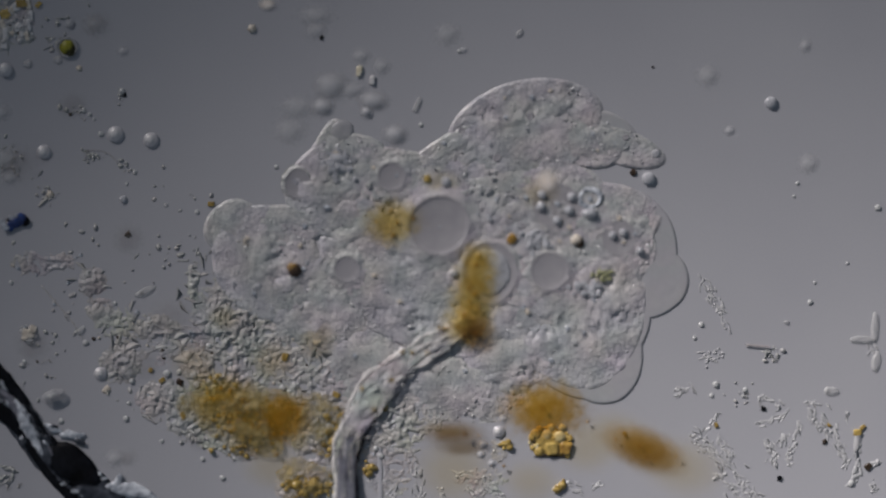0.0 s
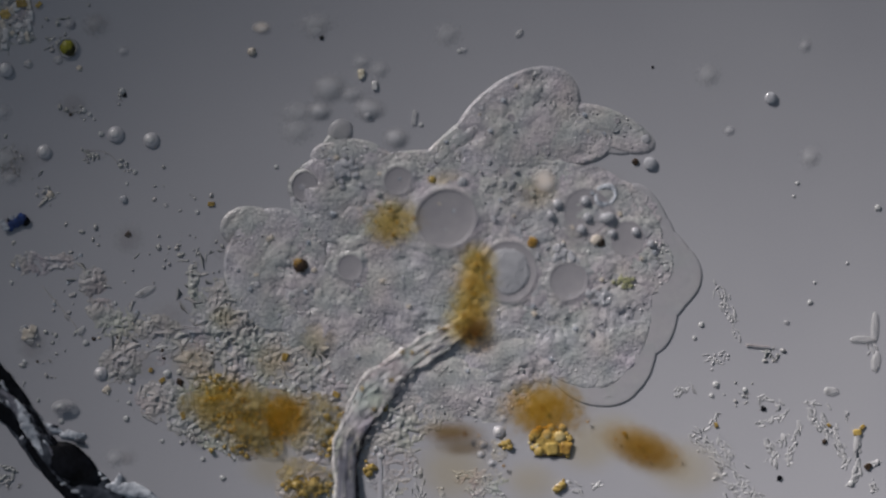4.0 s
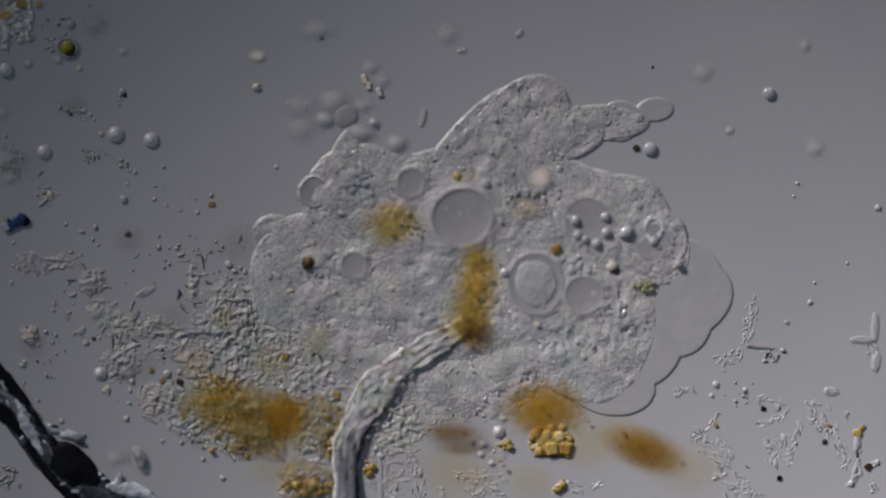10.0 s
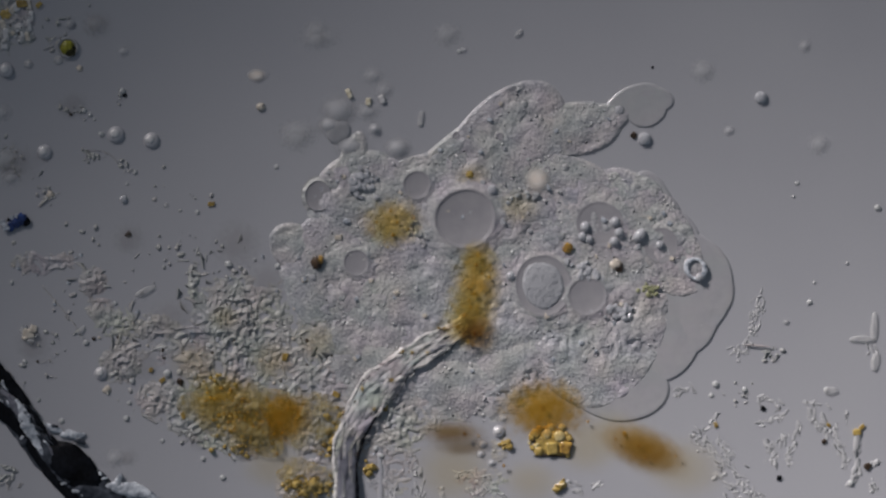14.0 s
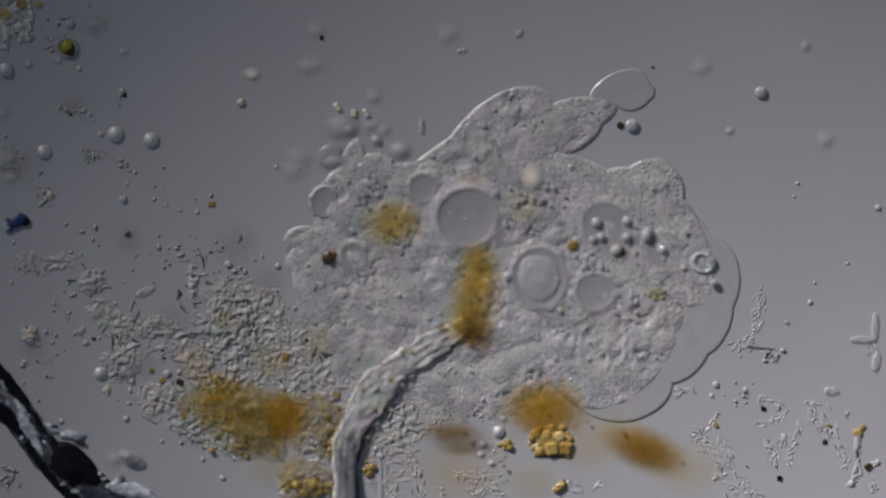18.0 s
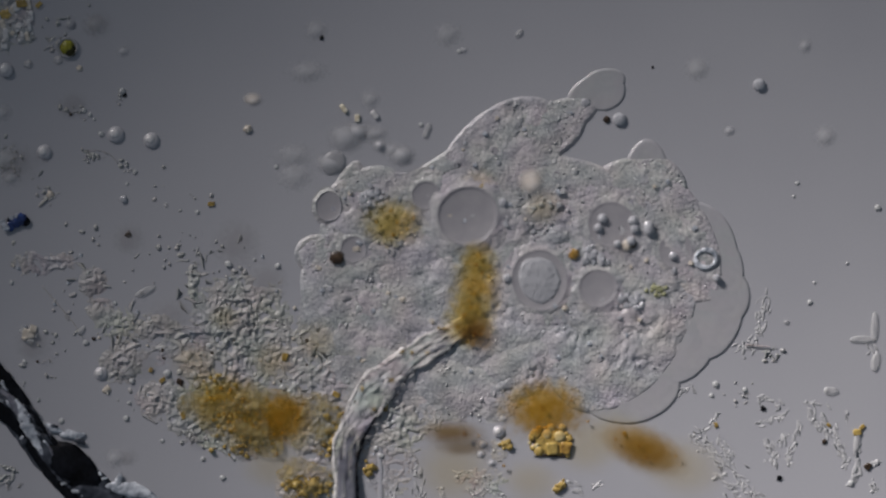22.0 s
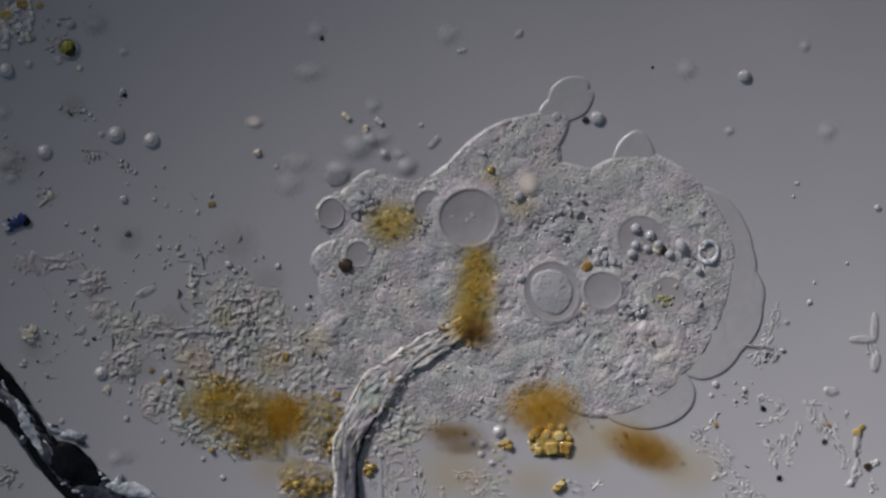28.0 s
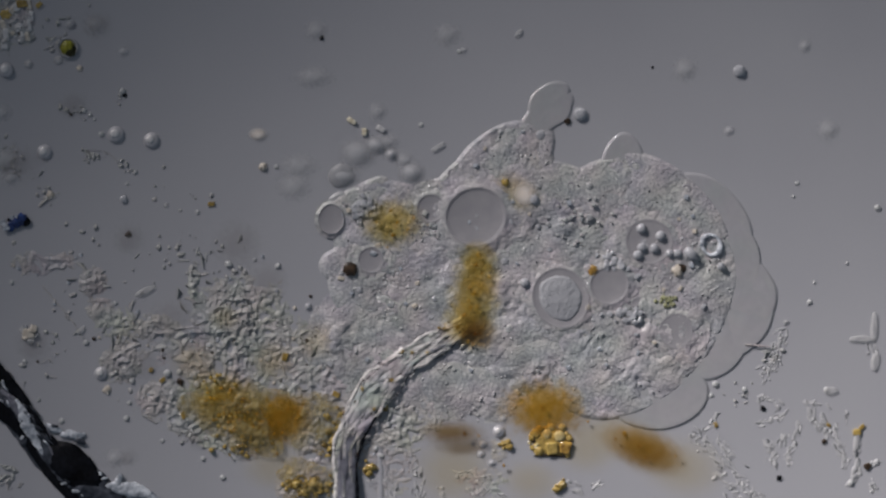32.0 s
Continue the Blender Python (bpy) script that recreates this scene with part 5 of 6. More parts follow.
single("drifting_grain", v, f, SOFT_CREAM, 475, 10, 55, "cream coloured grain drifting down past the amoeba", "grain", key="drift_d")
v, f = lump(7, 0.5, 37, 0.8, BALL3, 2.2)
single("drifting_grain", v, f, CREAM, 447, 50, 26, "cream coloured grain drifting down past the amoeba", "grain", key="drift_e")
v, f = facet(4, 13, 4, 57, 0.4)
single("drifting_flake", v, f, FLAKE, 738, 200, 4, "thin pale flake drifting over the amoeba's back", "flake", key="flake")
for n, (r, stretch, z) in enumerate(((26, 1.2, 75), (22, 1.4, 85), (11, 1.0, 30), (24, 1.2, 90), (20, 1.3, 60), (19, 1.2, 70), (20, 1.5, 110), (16, 1.0, 70), (18, 1.1, 60), (16, 1.3, 60), (22, 1.1, 60), (14, 1.2, 60))):
    puffy = n in (0, 2, 5, 4, 8)
    v, f = lump(r * 0.95, 0.08, n + 140, 0.45) if n == 10 else mound(r, n + 140)
    v = np.array(v) * np.array((1, 1, 1.8 if puffy else 1))
    single("floating_bleb", v * np.array((stretch, 1, 1)), f, BLEB if n == 10 else PUFF if puffy else PALE, 600, 200, z * 0.8, "pale soft bleb afloat above the tail", "bleb", "blebs afloat", key="bleb_%d" % n)
for n in range(3):
    v, f = facet(4.4, 9 - n, 3.5, n + 160, 0.35)
    single("floating_crystal", v, f, SPARK if n == 1 else PALE_YELLOW, 610, 100, 45, "yellowish crystal chip afloat above the tail", "crystal", "crystal chips afloat", key="chip_%d" % n)


def strip(key, x, y, rx, ry, turn, rods, grains, seed, label):
    rng = random.Random(seed)
    heap = Heap()
    a = radians(turn)
    for i in range(rods + grains):
        px, py = rx * rng.gauss(0, 0.5), ry * rng.gauss(0, 0.5)
        px, py = px * math.cos(a) - py * math.sin(a), px * math.sin(a) + py * math.cos(a)
        if i < rods:
            heap.rod(px, py, rng.uniform(-0.2, 0.6), rng.uniform(1.1, 1.9), rng.uniform(6, 13), rng.gauss(a, 0.4))
        else:
            heap.ball(px, py, rng.uniform(-0.2, 0.4), rng.uniform(1.4, 3.2), 0.4, rng.uniform(1, 1.6), rng.uniform(0, 3), BALL1)
    MOVING[key] = tagged(new("pushed_debris", heap.mesh("pushed_debris", DRIFT)), label, "debris", "debris pushed along", "stuff")


strip("pushed_a", 1260, 540, 44, 9, -70, 34, 20, 5, "strip of pale debris pushed by the amoeba")
strip("pushed_b", 1270, 632, 20, 14, 20, 8, 20, 6, "small knot of debris pushed by the amoeba")

# ---- what moves ----
TIMES = (0, 3, 6, 9, 11.5, 14, 17, 20, 22.5, 25, 28, 30, 32)
SPARSE = (0, 3, 9, 14, 20, 25, 29, 32)


def go(key, z, *rows, times=TIMES):
    """Key a thing through plan positions (x, y), (x, y, turn) or (x, y, turn, roll), one for each of the times."""
    ob = MOVING[key]
    z -= 5.0 if ob.parent else 0.0
    walk(ob, [(t, stand(r[0], r[1], z, r[2] if len(r) > 2 else 0.0) @ pose(0, 0, 0, 0, r[3] if len(r) > 3 else 0.0)) for t, r in zip(times, rows)])


def motions():
    # lobes of the amoeba
    go("tail_lobe", 5, (409, 398, 38), (432, 402, 3), (465, 414, -24), (487, 422, -37), (510, 429, -41), (525, 440, -40), (544, 443, -37), (563, 446, -30), (575, 458, -22), (586, 454, -17), (602, 466, -11), (611, 472, -8), (624, 475, -6))
    go("tail_body", 5, (475, 467, 40), (484, 473, 20), (504, 485, -9), (517, 486, -21), (571, 478, -13), (595, 477, -7), (605, 485, -5), (624, 494, -6), (627, 498, -8), (645, 500, -7), (657, 496, -3), (661, 493, 0), (674, 492, 3))
    go("tail_low", 5, (564, 532, -21), (573, 540, -20), (585, 550, -20), (602, 561, -21), (625, 563, -23), (638, 562, -24), (641, 561, -24), (639, 560, -22), (644, 566, -19), (646, 577, -13), (648, 592, -4), (649, 594, 0), (653, 599, 4))
    go("ear", 5, (551, 298, -34), (549, 311, -37), (554, 326, -39), (559, 331, -36), (564, 337, -35), (570, 343, -36), (576, 347, -41), (583, 356, -47), (589, 360, -52), (591, 363, -55), (596, 370, -49), (598, 371, -37), (599, 375, -21))
    go("shoulder", 5, (620, 272, -4), (617, 279, -5), (626, 285, 5), (627, 291, 7), (629, 294, 13), (631, 307, 17), (636, 310, 23), (641, 325, 22), (643, 337, 20), (646, 343, 21), (648, 353, 24), (645, 359, 23), (640, 366, 18))
    go("shoulder_tip", 5, (578, 272, -18), (586, 275, -18), (596, 283, -20), (602, 282, -21), (616, 283, -21), (622, 295, -15), (622, 301, -11), (617, 329, -17), (612, 348, -21), (614, 354, -27), (629, 353, -35), (635, 350, -38), (639, 359, -46))
    go("mid", 5, (804, 456, -7), (813, 459, -5), (822, 462, -3), (829, 465, -2), (834, 468, -1), (838, 470, 0), (841, 473, 0), (844, 475, 1), (847, 476, 3), (851, 475, 5), (856, 473, 7), (858, 471, 6), (862, 475, 8))
    go("upper", 5, (930, 233, 15), (909, 234, 38), (912, 246, 53), (912, 260, 60), (905, 267, 56), (893, 268, 51), (885, 274, 51), (878, 287, 52), (883, 295, 47), (880, 303, 44), (878, 328, 47), (874, 338, 53), (875, 345, 58))
    go("arm", 5, (1097, 260, -19), (1087, 234, -23), (1070, 225, -24), (1067, 219, -7), (1061, 218, 7), (1037, 222, 16), (1018, 210, 12), (993, 207, 15), (976, 217, 23), (959, 232, 29), (948, 260, 47), (939, 280, 54), (932, 299, 60))
    go("knob", 5, (990, 250), (1000, 248), (1030, 238), (1078, 224), (1122, 202, 20), (1142, 190, 10), (1126, 166), (1090, 159), (1062, 161), (1037, 165), (1008, 177), (986, 184), (973, 190))
    go("arm_root", 5, (1026, 248, -16), (1012, 246, -4), (1000, 246, 8), (996, 243, 14), (997, 233, 17), (1017, 229, 8), (1000, 228, 16), (971, 233, 27), (957, 237, 27), (940, 246, 29), (922, 263, 36), (907, 273, 46), (896, 289, 54))
    go("wrist", 5, (1088, 236, -38), (1076, 246, -25), (1078, 233, -6), (1092, 223, 10), (1109, 208, 21), (1118, 182, 27), (1103, 162, 26), (1070, 152, 28), (1050, 162, 26), (1027, 175, 23), (1001, 189, 26), (982, 195, 29), (969, 202, 37))
    go("bulb", 5, (1035, 222, 10), (1087, 236, 11), (1130, 235, 13), (1153, 207, 10), (1162, 182, -1), (1159, 176, -10), (1136, 168, -4), (1100, 153, 4), (1066, 143, 9), (1039, 142, 13), (1010, 158, 15), (990, 163, 19), (976, 169, 25))
    go("front", 5, (996, 483, 15), (1004, 482, 18), (1006, 493, 17), (1009, 504, 16), (1028, 510, 9), (1046, 510, 0), (1071, 513, -8), (1087, 518, -16), (1091, 524, -19), (1104, 533, -26), (1126, 548, -36), (1132, 552, -37), (1133, 552, -37))
    go("front_shoulder", 5, (1103, 438, -7), (1124, 462, -15), (1152, 470, -21), (1165, 455, -24), (1155, 430, -24), (1148, 395, -24), (1148, 355, -23), (1161, 332, -23), (1155, 343, -23), (1159, 360, -25), (1175, 376, -28), (1187, 386, -29), (1198, 397, -31))
    go("front_bump", 5, (1132, 420, 2), (1141, 406, 16), (1144, 397, 24), (1150, 392, 23), (1148, 390, 22), (1155, 381, 15), (1165, 365, 0), (1156, 346, 1), (1143, 323, 2), (1132, 312, -3), (1120, 311, -5), (1112, 312, -4), (1104, 315, 1))
    go("cap", 5, (1118, 493, -4), (1136, 491, 8), (1159, 515, 13), (1192, 532, 16), (1202, 529, 19), (1200, 526, 14), (1201, 520, 2), (1212, 516, -11), (1232, 511, -16), (1243, 499, -13), (1256, 508, -20), (1266, 512, -21), (1277, 513, -17))
    go("cap_low", 5, (1063, 624, 7), (1080, 624, -7), (1104, 611, -15), (1133, 603, -14), (1145, 589, -15), (1169, 587, -15), (1188, 590, -15), (1187, 589, -19), (1200, 591, -20), (1225, 585, -21), (1249, 582, -17), (1248, 580, -16), (1255, 582, -14))
    go("cap_bottom", 5, (1034, 641, -9), (1045, 649, -19), (1057, 655, -26), (1068, 665, -21), (1083, 674, -15), (1095, 681, -5), (1099, 682, 4), (1106, 681, 10), (1115, 686, 7), (1122, 692, 1), (1141, 695, 0), (1155, 695, 3), (1164, 696, 5))
    go("cap_high", 5, (1128, 447, 2), (1129, 452, 0), (1132, 458, -1), (1144, 461, -1), (1158, 462, -2), (1174, 463, -2), (1193, 468, 3), (1216, 467, 8), (1240, 452, 10), (1250, 440, 20), (1254, 422, 29), (1250, 408, 34), (1247, 394, 41))
    go("low_body", 5, (800, 677, -12), (802, 677, -12), (809, 678, -11), (815, 679, -9), (816, 679, -9), (814, 679, -8), (812, 679, -9), (811, 679, -10), (810, 678, -11), (810, 678, -11), (810, 677, -12), (810, 677, -12), (810, 676, -13))
    go("low_left", 5, (660, 647, -28), (664, 648, -27), (668, 649, -26), (669, 650, -26), (668, 650, -26), (666, 649, -26), (665, 649, -26), (666, 649, -26), (668, 650, -25), (672, 651, -24), (678, 652, -25), (681, 653, -25), (683, 653, -25))
    go("tail_top", 5, (486, 406, 4), (492, 439, 15), (507, 463, 25), (537, 472, 27), (565, 469, 23), (584, 463, 13), (592, 460, 4), (608, 456, -4), (617, 457, -5), (625, 457, -6), (641, 465, -3), (649, 471, -2), (656, 474, -4))
    go("waist", 5, (611, 333, 14), (617, 341, 14), (630, 348, 14), (638, 347, 8), (644, 353, 4), (652, 365, 1), (662, 379, -2), (666, 395, -1), (677, 405, 1), (684, 412, 2), (694, 418, 3), (696, 420, 3), (699, 421, 2))
    go("saddle", 5, (729, 321, -14), (734, 318, -2), (739, 321, 10), (741, 322, 16), (743, 327, 19), (742, 329, 17), (739, 335, 7), (736, 349, -5), (734, 362, -12), (736, 364, -20), (742, 378, -18), (748, 383, -20), (753, 389, -21))
    go("throat", 5, (918, 336, -7), (926, 331, -6), (935, 327, -8), (944, 323, -10), (952, 319, -9), (958, 318, -10), (965, 318, -11), (972, 320, -10), (977, 329, -7), (984, 333, -6), (992, 340, -11), (996, 342, -15), (998, 344, -19))
    go("front_top", 5, (1033, 395, 4), (1032, 385, 1), (1045, 380, -9), (1081, 388, -27), (1117, 403, -39), (1144, 414, -49), (1166, 423, -57), (1179, 421, -59), (1187, 414, -59), (1195, 411, -58), (1200, 391, -51), (1192, 379, -45), (1177, 374, -39))
    go("bump_foot", 5, (1078, 426, -1), (1083, 400, 2), (1089, 374, 4), (1095, 356, 2), (1095, 351, 0), (1100, 348, 0), (1109, 343, 0), (1116, 333, 4), (1119, 323, 9), (1117, 317, 13), (1106, 321, 11), (1097, 323, 8), (1086, 325, 5))
    go("cap_fill", 5, (1080, 460, -6), (1122, 478, -3), (1164, 505, 2), (1187, 516, 6), (1198, 512, 7), (1205, 506, 8), (1213, 499, 8), (1222, 491, 7), (1224, 489, 6), (1236, 485, 4), (1246, 478, 1), (1253, 472, 0), (1253, 469, 0))
    go("cap_join", 5, (1080, 559, 0), (1110, 552, 4), (1166, 549, 7), (1191, 551, 6), (1195, 545, 2), (1204, 547, -2), (1222, 550, -6), (1231, 551, -11), (1244, 556, -13), (1250, 560, -15), (1277, 556, -21), (1287, 548, -26), (1296, 552, -26))
    go("slope", 5, (807, 260, 30), (810, 255, 36), (813, 252, 47), (811, 255, 49), (808, 261, 47), (801, 269, 39), (790, 277, 35), (786, 293, 33), (786, 304, 31), (784, 308, 27), (791, 324, 36), (791, 326, 43), (797, 335, 47))
    go("low_fill", 5, (909, 636, 15), (908, 633, 16), (912, 641, 16), (913, 648, 20), (913, 649, 25), (914, 648, 27), (917, 648, 28), (920, 646, 27), (923, 642, 25), (928, 640, 20), (934, 637, 12), (938, 636, 7), (942, 634, 2))
    # fluid bubbles and the nucleus
    go("contractile", 0, (777, 399), (783, 390), (804, 383), (813, 384), (823, 388), (823, 387), (827, 385), (825, 386), (828, 382), (828, 382), (830, 386), (833, 384), (842, 384))
    go("vacuole_a", 0, (693, 313), (700, 319), (714, 321), (725, 323), (731, 325), (738, 328), (748, 330), (749, 342), (755, 347), (758, 357), (758, 362), (758, 367), (762, 369))
    go("vacuole_b", 0, (528, 325), (537, 328), (546, 335), (553, 338), (559, 344), (564, 347), (572, 357), (580, 359), (583, 367), (586, 370), (587, 378), (587, 383), (587, 388))
    go("vacuole_c", 0, (972, 479), (1000, 492), (1012, 503), (1029, 511), (1036, 532), (1038, 524), (1049, 517), (1055, 513), (1058, 509), (1065, 513), (1065, 513), (1075, 506), (1077, 505))
    go("vacuole_d", 0, (615, 476), (618, 474), (623, 471), (626, 470), (630, 468), (631, 465), (628, 457), (624, 445), (626, 441), (624, 442), (635, 450), (647, 457), (657, 460))
    go("vacuole_e", 0, (1094, 421), (1098, 421), (1137, 426), (1142, 421), (1168, 441), (1168, 434), (1171, 441), (1178, 442), (1195, 445), (1165, 470), (1180, 520), (1190, 575), (1195, 585))
    go("vacuole_f", 0, (983, 364), (1031, 369), (1039, 383), (1036, 388), (1050, 395), (1060, 397), (1070, 397), (1070, 402), (1084, 397), (1098, 412), (1132, 421), (1137, 421), (1147, 428))
    go("nucleus", 0, (866, 482, 0), (890, 479, 4), (920, 486, 6), (942, 498, 8), (954, 505, 9), (960, 505, 10), (955, 492, 12), (952, 492, 14), (955, 497, 16), (966, 505, 18), (976, 516, 22), (985, 520, 24), (991, 527, 26))
    # swallowed food
    go("food_0", 18, (957, 366), (976, 359), (1007, 374), (1016, 385), (1022, 399), (1036, 402), (1050, 399), (1063, 386), (1068, 389), (1092, 402), (1125, 405), (1122, 405), (1135, 405))
    go("food_1", 18, (959, 345), (966, 376), (998, 390), (1024, 412), (1017, 419), (1031, 419), (1058, 421), (1068, 412), (1058, 403), (1074, 412), (1125, 434), (1123, 434), (1136, 438))
    go("food_2", 18, (1007, 373), (1024, 349), (1060, 378), (1071, 381), (1073, 390), (1089, 393), (1104, 393), (1118, 388), (1122, 393), (1140, 407), (1151, 417), (1158, 417), (1169, 418))
    go("food_3", 18, (1012, 349), (1026, 381), (1065, 393), (1071, 412), (1079, 412), (1096, 412), (1106, 421), (1115, 414), (1125, 405), (1137, 428), (1164, 434), (1151, 438), (1158, 440))
    go("food_4", 18, (986, 391), (1012, 404), (1052, 412), (1052, 428), (1068, 434), (1087, 428), (1087, 445), (1098, 442), (1118, 426), (1118, 447), (1118, 450), (1120, 450), (1129, 452))
    go("food_5", 18, (1043, 378, 0), (1063, 385, 10), (1096, 391, 30), (1103, 412, 35), (1118, 410, 40), (1132, 417, 45), (1142, 417, 70), (1147, 410, 90), (1149, 405, 100), (1171, 421, 110), (1206, 436, 120), (1212, 445, 130), (1223, 450, 140))
    go("food_6", 18, (1103, 412), (1115, 409), (1142, 418), (1147, 428), (1168, 428), (1168, 434), (1172, 443), (1178, 442), (1195, 455), (1206, 448), (1185, 451), (1183, 447), (1199, 449))
    go("food_7", 18, (1132, 444), (1148, 431), (1161, 441), (1190, 465), (1214, 472), (1238, 492), (1257, 503), (1269, 493), (1267, 492), (1257, 482), (1236, 479), (1252, 484), (1276, 472))
    go("food_8", 18, (1084, 417), (1098, 411), (1039, 423), (1036, 426), (1034, 421), (1043, 424), (1046, 426), (1065, 421), (1098, 436), (1110, 445), (1145, 441), (1175, 441), (1185, 449))
    go("shell", 15.8, (1044, 351, 0), (1065, 345, 24), (1090, 354, 48), (1140, 386, 72), (1183, 438, 96), (1231, 476, 120), (1241, 467, 144), (1247, 462, 168), (1249, 457, 192), (1255, 453, 216), (1254, 447, 240), (1255, 443, 264), (1259, 434, 288))
    go("brown_grain", 18, (906, 423), (931, 428), (964, 431), (980, 439), (990, 441), (1005, 439), (1013, 434), (1013, 438), (1017, 453), (1024, 462), (1039, 471), (1045, 478), (1050, 479))
    go("tail_grain", 17, (522, 479, 0, 0), (530, 472, 0, 0), (537, 469, 0, 10), (543, 465, 0, 40), (551, 467, 0, 75), (561, 465, 0, 110), (578, 458, 0, 140), (587, 455, 0, 160), (599, 457, 0, 175), (606, 458, 0, 180), (612, 470, 0, 180), (616, 472, 0, 180), (620, 477, 0, 180))
    go("cream_blob", 18.5, (969, 322), (966, 321), (964, 319), (959, 316), (957, 316), (952, 318), (945, 313), (938, 316), (940, 321), (933, 321), (935, 325), (930, 330), (930, 345))
    go("amber_bit", 18, (756, 317), (762, 318), (774, 318), (801, 316), (820, 309), (831, 309), (830, 333), (839, 337), (854, 325), (863, 280), (868, 301), (887, 321), (894, 323))
    go("box_crystal", 17.5, (1020, 425, 0), (1050, 420, 10), (1065, 448, 20), (1082, 472, 5), (1084, 470, 0), (1090, 468, 0), (1089, 442, 20), (1100, 445, 40), (1112, 432, 60), (1130, 435, 60), (1165, 440, 30), (1186, 448, 10), (1199, 479, 75))
    go("bead", 18, (789, 323), (810, 323), (834, 321), (854, 323), (865, 332), (871, 337), (873, 342), (883, 351), (890, 361), (895, 342), (918, 347), (922, 351), (945, 354))
    go("bead_two", 18, (804, 484), (830, 474), (863, 471), (887, 479), (900, 488), (904, 489), (900, 490), (897, 492), (898, 493), (908, 492), (923, 493), (927, 497), (929, 501))
    go("lime", 16, (1067, 486), (1096, 493), (1120, 506), (1135, 506), (1147, 503), (1149, 513), (1161, 520), (1156, 517), (1164, 513), (1164, 520), (1175, 530), (1173, 532), (1180, 532))
    go("crumbs_a", 17.5, (1036, 508), (1049, 520), (1065, 524), (1077, 534), (1087, 551), (1092, 549), (1098, 532), (1110, 513), (1113, 532), (1118, 530), (1116, 541), (1108, 543), (1110, 556))
    go("crumbs_b", 17.5, (599, 289), (607, 294), (615, 309), (623, 311), (633, 321), (637, 322), (645, 332), (655, 340), (655, 354), (652, 351), (637, 361), (635, 369), (642, 371))
    go("crumbs_c", 17.5, (950, 426), (991, 445), (1000, 460), (1020, 472), (1026, 472), (1039, 482), (1046, 474), (1046, 453), (1049, 453), (1055, 450), (1068, 455), (1079, 468), (1084, 465))
    go("crumbs_d", 17, (844, 345), (868, 325), (911, 354), (918, 349), (935, 349), (927, 354), (935, 359), (945, 369), (969, 371), (966, 369), (1002, 383), (1017, 388), (1022, 393))
    go("crumbs_e", 17.5, (670, 350), (680, 360), (735, 395), (745, 415), (690, 430), (690, 425), (760, 385), (770, 400), times=SPARSE)
    go("cloud_a", 18, (954, 342), (954, 342), (935, 349), (935, 364), (926, 369), (916, 369), (921, 364), (945, 369), (964, 369), (969, 364), (916, 364), (918, 364), (921, 349))
    go("cloud_b", 18, (781, 321), (786, 321), (791, 321), (810, 321), (830, 306), (834, 311), (830, 321), (839, 325), (849, 321), (863, 325), (868, 321), (878, 325), (897, 325))
    go("cloud_c", 18, (993, 378), (1002, 407), (1060, 445), (1079, 465), (1089, 465), (1094, 469), (1089, 445), (1098, 436), (1108, 436), (1127, 426), (1142, 445), (1175, 455), (1199, 474))
    # what drifts in the water
    go("rider", 1.2, (1147, 317), (1150, 298), (1149, 277), (1151, 268), (1147, 259), (1140, 247), (1122, 228), (1109, 218), (1092, 212), (1077, 213), (1057, 210), (1043, 202), (1027, 203))
    go("rider_grain", 1, (1120, 306), (1123, 292), (1125, 278), (1126, 267), (1123, 255), (1121, 240), (1103, 227), (1086, 215), (1070, 212), (1055, 210), (1036, 213), (1022, 213), (1004, 215))
    go("drift_a", 1.2, (1363, 183), (1363, 178), (1362, 169), (1360, 166), (1358, 169), (1346, 174), (1345, 169), (1346, 157), (1341, 150), (1329, 142), (1317, 136), (1312, 132), (1308, 127))
    go("drift_b", 0.5, (1252, 136), (1254, 135), (1247, 133), (1243, 130), (1243, 130), (1244, 127), (1241, 121), (1238, 119), (1233, 124), (1228, 121), (1214, 124), (1214, 124), (1212, 124))
    go("drift_c", 0.5, (1430, 290), (1432, 282), (1440, 265), (1450, 256), (1460, 245), (1460, 238), (1464, 232), (1466, 230), times=SPARSE)
    go("drift_d", 2, (474, 8), (465, 40), (461, 64), (457, 90), (457, 114), (455, 133), (445, 126), (450, 154), (447, 179), (447, 199), (450, 215), (460, 224), (457, 237))
    go("drift_e", 1.5, (447, 52), (447, 82), (444, 114), (452, 146), (458, 170), (462, 190), (426, 178), (434, 207), (440, 234), (445, 253), (457, 271), (463, 282), (466, 296))
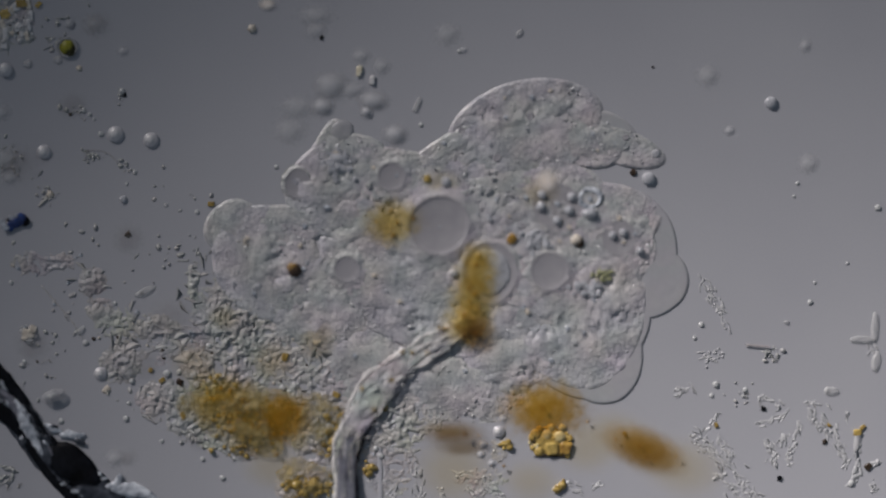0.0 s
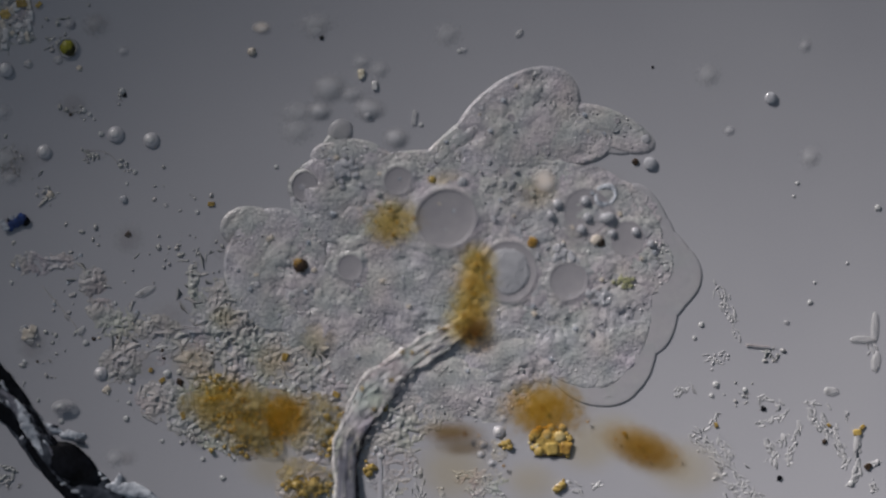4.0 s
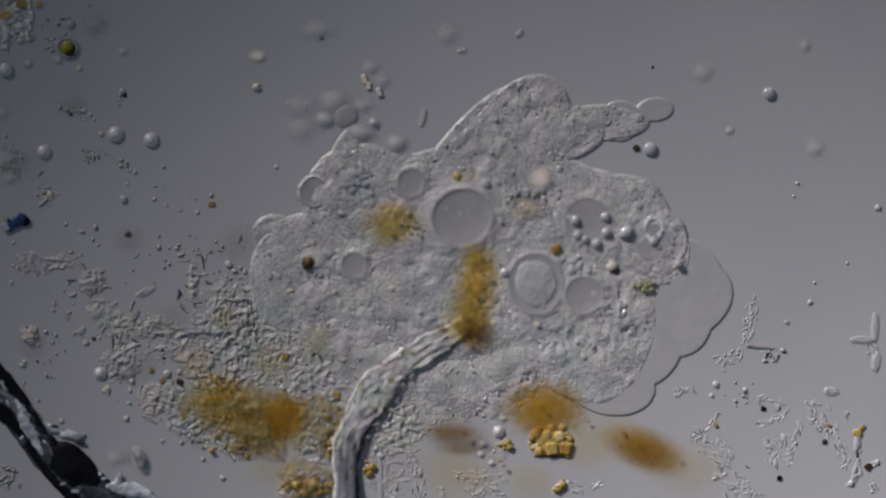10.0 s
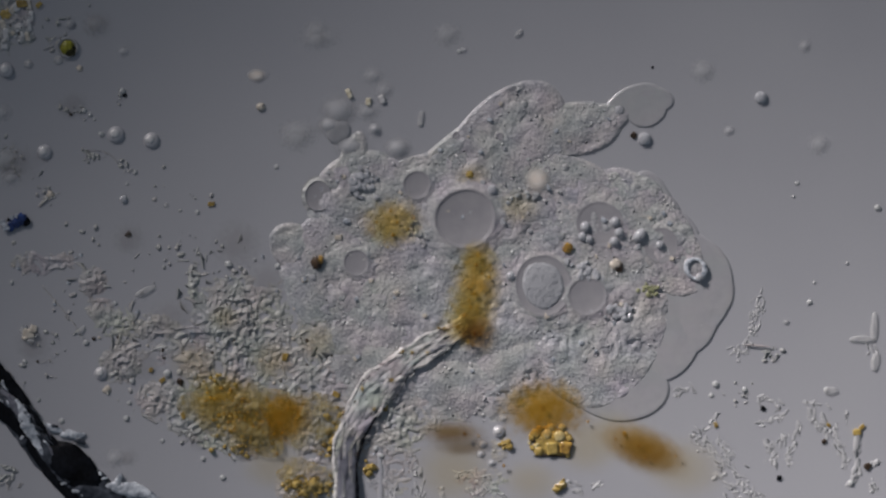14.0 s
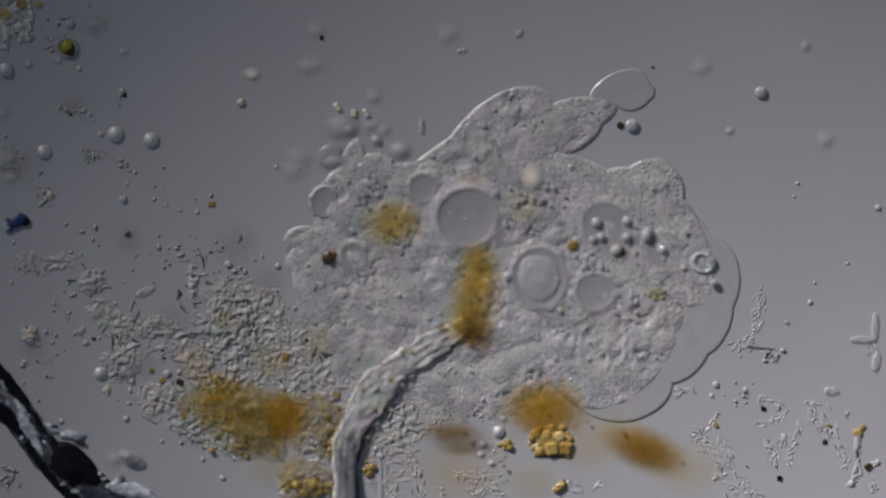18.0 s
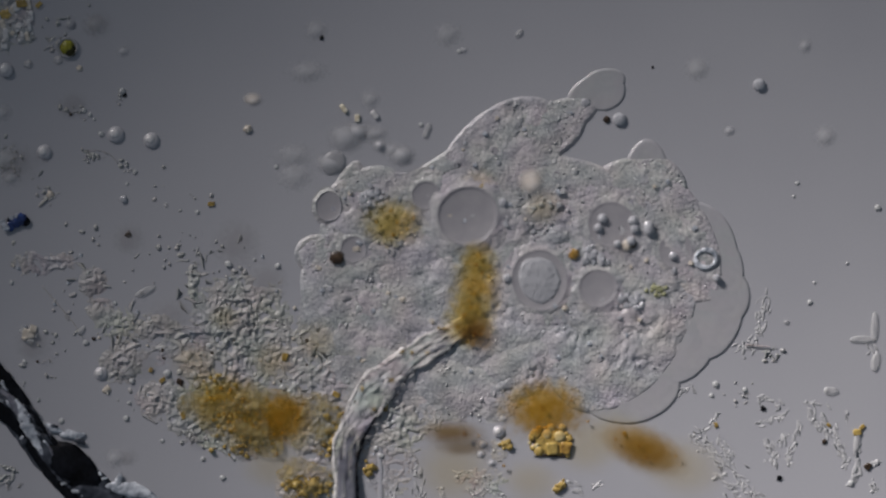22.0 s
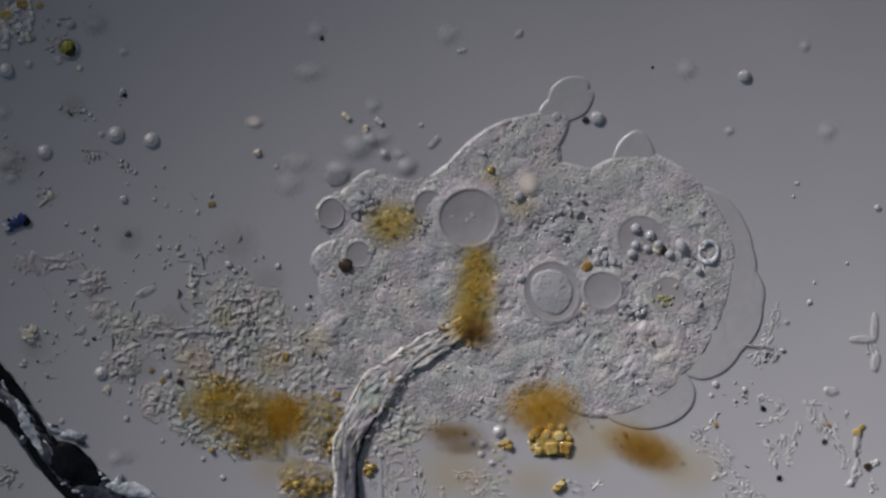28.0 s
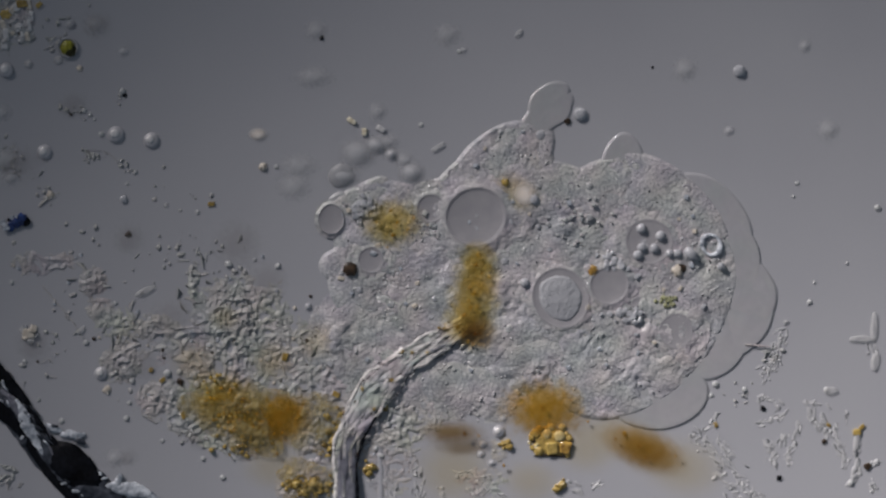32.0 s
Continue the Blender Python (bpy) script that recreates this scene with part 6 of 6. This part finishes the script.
    go("swimmer", 6, (96, 700, 20), (140, 749, 0), (155, 781, -40), (168, 808, -70), (176, 812, -60), (168, 811, -50), (174, 811, -30), (218, 817, 0), (209, 824, 20), (215, 818, 10), (211, 816, 15), (217, 809, -30), (212, 811, -50), (245, 806, -70), (246, 812, -95),
       (242, 812, -150), (249, 817, -110), (262, 860, -60), (285, 930, -40), (300, 930, 10), (290, 870, 60), (286, 828, 50), (282, 836, 30), (260, 837, 25), (243, 825, -20), (231, 808, -10), (242, 814, -60), (215, 800, -15), (180, 794, -10), (290, 849, 10),
       (357, 834, 20), (390, 900, -50), (400, 930, -80), (405, 930, -90), (409, 832, -90), (439, 846, -130), (441, 852, -100), (452, 880, -60), (470, 935, -40), (480, 935, 0),
       times=(0, 5.5, 5.9, 6.3, 6.7, 7.1, 7.5, 7.8, 8, 8.3, 8.7, 9.1, 9.5, 9.9, 10.1, 10.3, 10.6, 10.9, 11.3, 16, 16.5, 16.8, 17, 17.2, 17.6, 18, 18.4, 18.8, 19.2, 19.6, 20.2, 20.7, 21.2, 24.2, 24.8, 25.2, 25.5, 26.5, 27.5, 32))
    go("flake", 1, (738, 186, -25), (732, 203, -15), (740, 215, 0), (749, 210, -10), (747, 203, -20), (745, 210, -10), (745, 224, 0), (750, 223, -15), (757, 234, -25), (762, 244, -35), (768, 251, -45), (772, 255, -50), (776, 261, -60))
    go("bleb_0", 0.5, (585, 152), (582, 155), (585, 162), (589, 175), (594, 186), (599, 196), (602, 215), (606, 237), (614, 244), (623, 248), (631, 259), (633, 267), (633, 271))
    go("bleb_1", 0.5, (527, 191), (527, 198), (530, 203), (532, 188), (530, 198), (528, 234), (525, 268), (535, 292), (518, 273), (527, 292), (527, 287), (528, 290), (529, 295))
    go("bleb_2", 1, (649, 199), (650, 202), (657, 210), (661, 215), (663, 223), (664, 229), (666, 244), (668, 255), (674, 259), (679, 263), (681, 273), (687, 270), (693, 274))
    go("bleb_3", 0.5, (515, 232), (520, 234), (537, 224), (534, 229), (532, 232), (527, 244), (517, 282), (530, 321), (522, 311), (522, 321), (513, 325), (520, 330), (522, 330))
    go("bleb_4", 0.5, (660, 180), (655, 190), (640, 230), (620, 260), (582, 290), (597, 290), (600, 306), (606, 312), times=SPARSE)
    go("bleb_5", 0.5, (700, 239), (702, 244), (700, 248), (701, 253), (703, 258), (705, 263), (707, 265), (710, 271), (712, 277), (714, 282), (719, 295), (724, 297), (729, 306))
    go("bleb_6", 0.5, (560, 30), (560, 40), (565, 55), (565, 70), (545, 130), (545, 125), (550, 130), (556, 138), times=SPARSE)
    go("bleb_7", 0.5, (675, 118), (672, 122), (676, 140), (680, 160), (655, 175), (655, 180), (662, 190), (668, 198), times=SPARSE)
    go("bleb_8", 0.5, (572, 190), (566, 196), (575, 210), (585, 222), (628, 232), (640, 240), (660, 250), (666, 258), times=SPARSE)
    go("bleb_9", 0.5, (625, 160), (622, 165), (640, 185), (650, 198), (660, 232), (668, 240), (676, 246), (684, 252), times=SPARSE)
    go("bleb_10", 0.5, (604, 234, 40), (601, 236, 40), (609, 215, 40), (613, 205, 40), (609, 210, 40), (599, 234, 40), (587, 263, 40), (582, 292, 40), (593, 288, 40), (597, 289, 40), (597, 309, 40), (601, 311, 40), (604, 311, 40))
    go("bleb_11", 0.5, (640, 100), (640, 108), (655, 120), (660, 135), (690, 262), (700, 268), (708, 276), (716, 284), times=SPARSE)
    go("chip_0", 2, (635, 128, 0), (637, 133, 5), (642, 133, 10), (647, 138, 15), (637, 148, 20), (618, 167, 25), (596, 186, 30), (604, 196, 35), (609, 193, 40), (609, 203, 45), (613, 207, 50), (616, 210, 55), (623, 215, 60))
    go("chip_1", 2, (659, 143, 0), (660, 150, 5), (671, 157, 10), (670, 162, 15), (674, 167, 20), (676, 176, 25), (647, 198, 30), (654, 203, 35), (664, 205, 40), (661, 213, 45), (671, 215, 50), (673, 224, 55), (674, 229, 60))
    go("chip_2", 2, (637, 124), (639, 128), (644, 138), (649, 148), (655, 162), (652, 181), (626, 194), (628, 210), (633, 210), (634, 220), (647, 229), (637, 231), (645, 234))
    go("pushed_a", 0, (1262, 530, 5), (1275, 541, 3), (1306, 552, -12), (1322, 575, -34), (1328, 570, -38), (1336, 562, -38), (1338, 560, -36), (1343, 553, -30), (1347, 566, -38), (1350, 572, -42), (1360, 585, -44), (1366, 600, -44), (1374, 618, -44))
    go("pushed_b", 0, (1257, 630, 0), (1262, 632, 0), (1276, 637, 5), (1281, 637, 8), (1295, 628, 10), (1310, 618, 12), (1311, 610, 14), (1314, 609, 14), (1320, 612, 16), (1330, 606, 16), (1346, 630, 18), (1355, 642, 19), (1362, 650, 20))


motions()
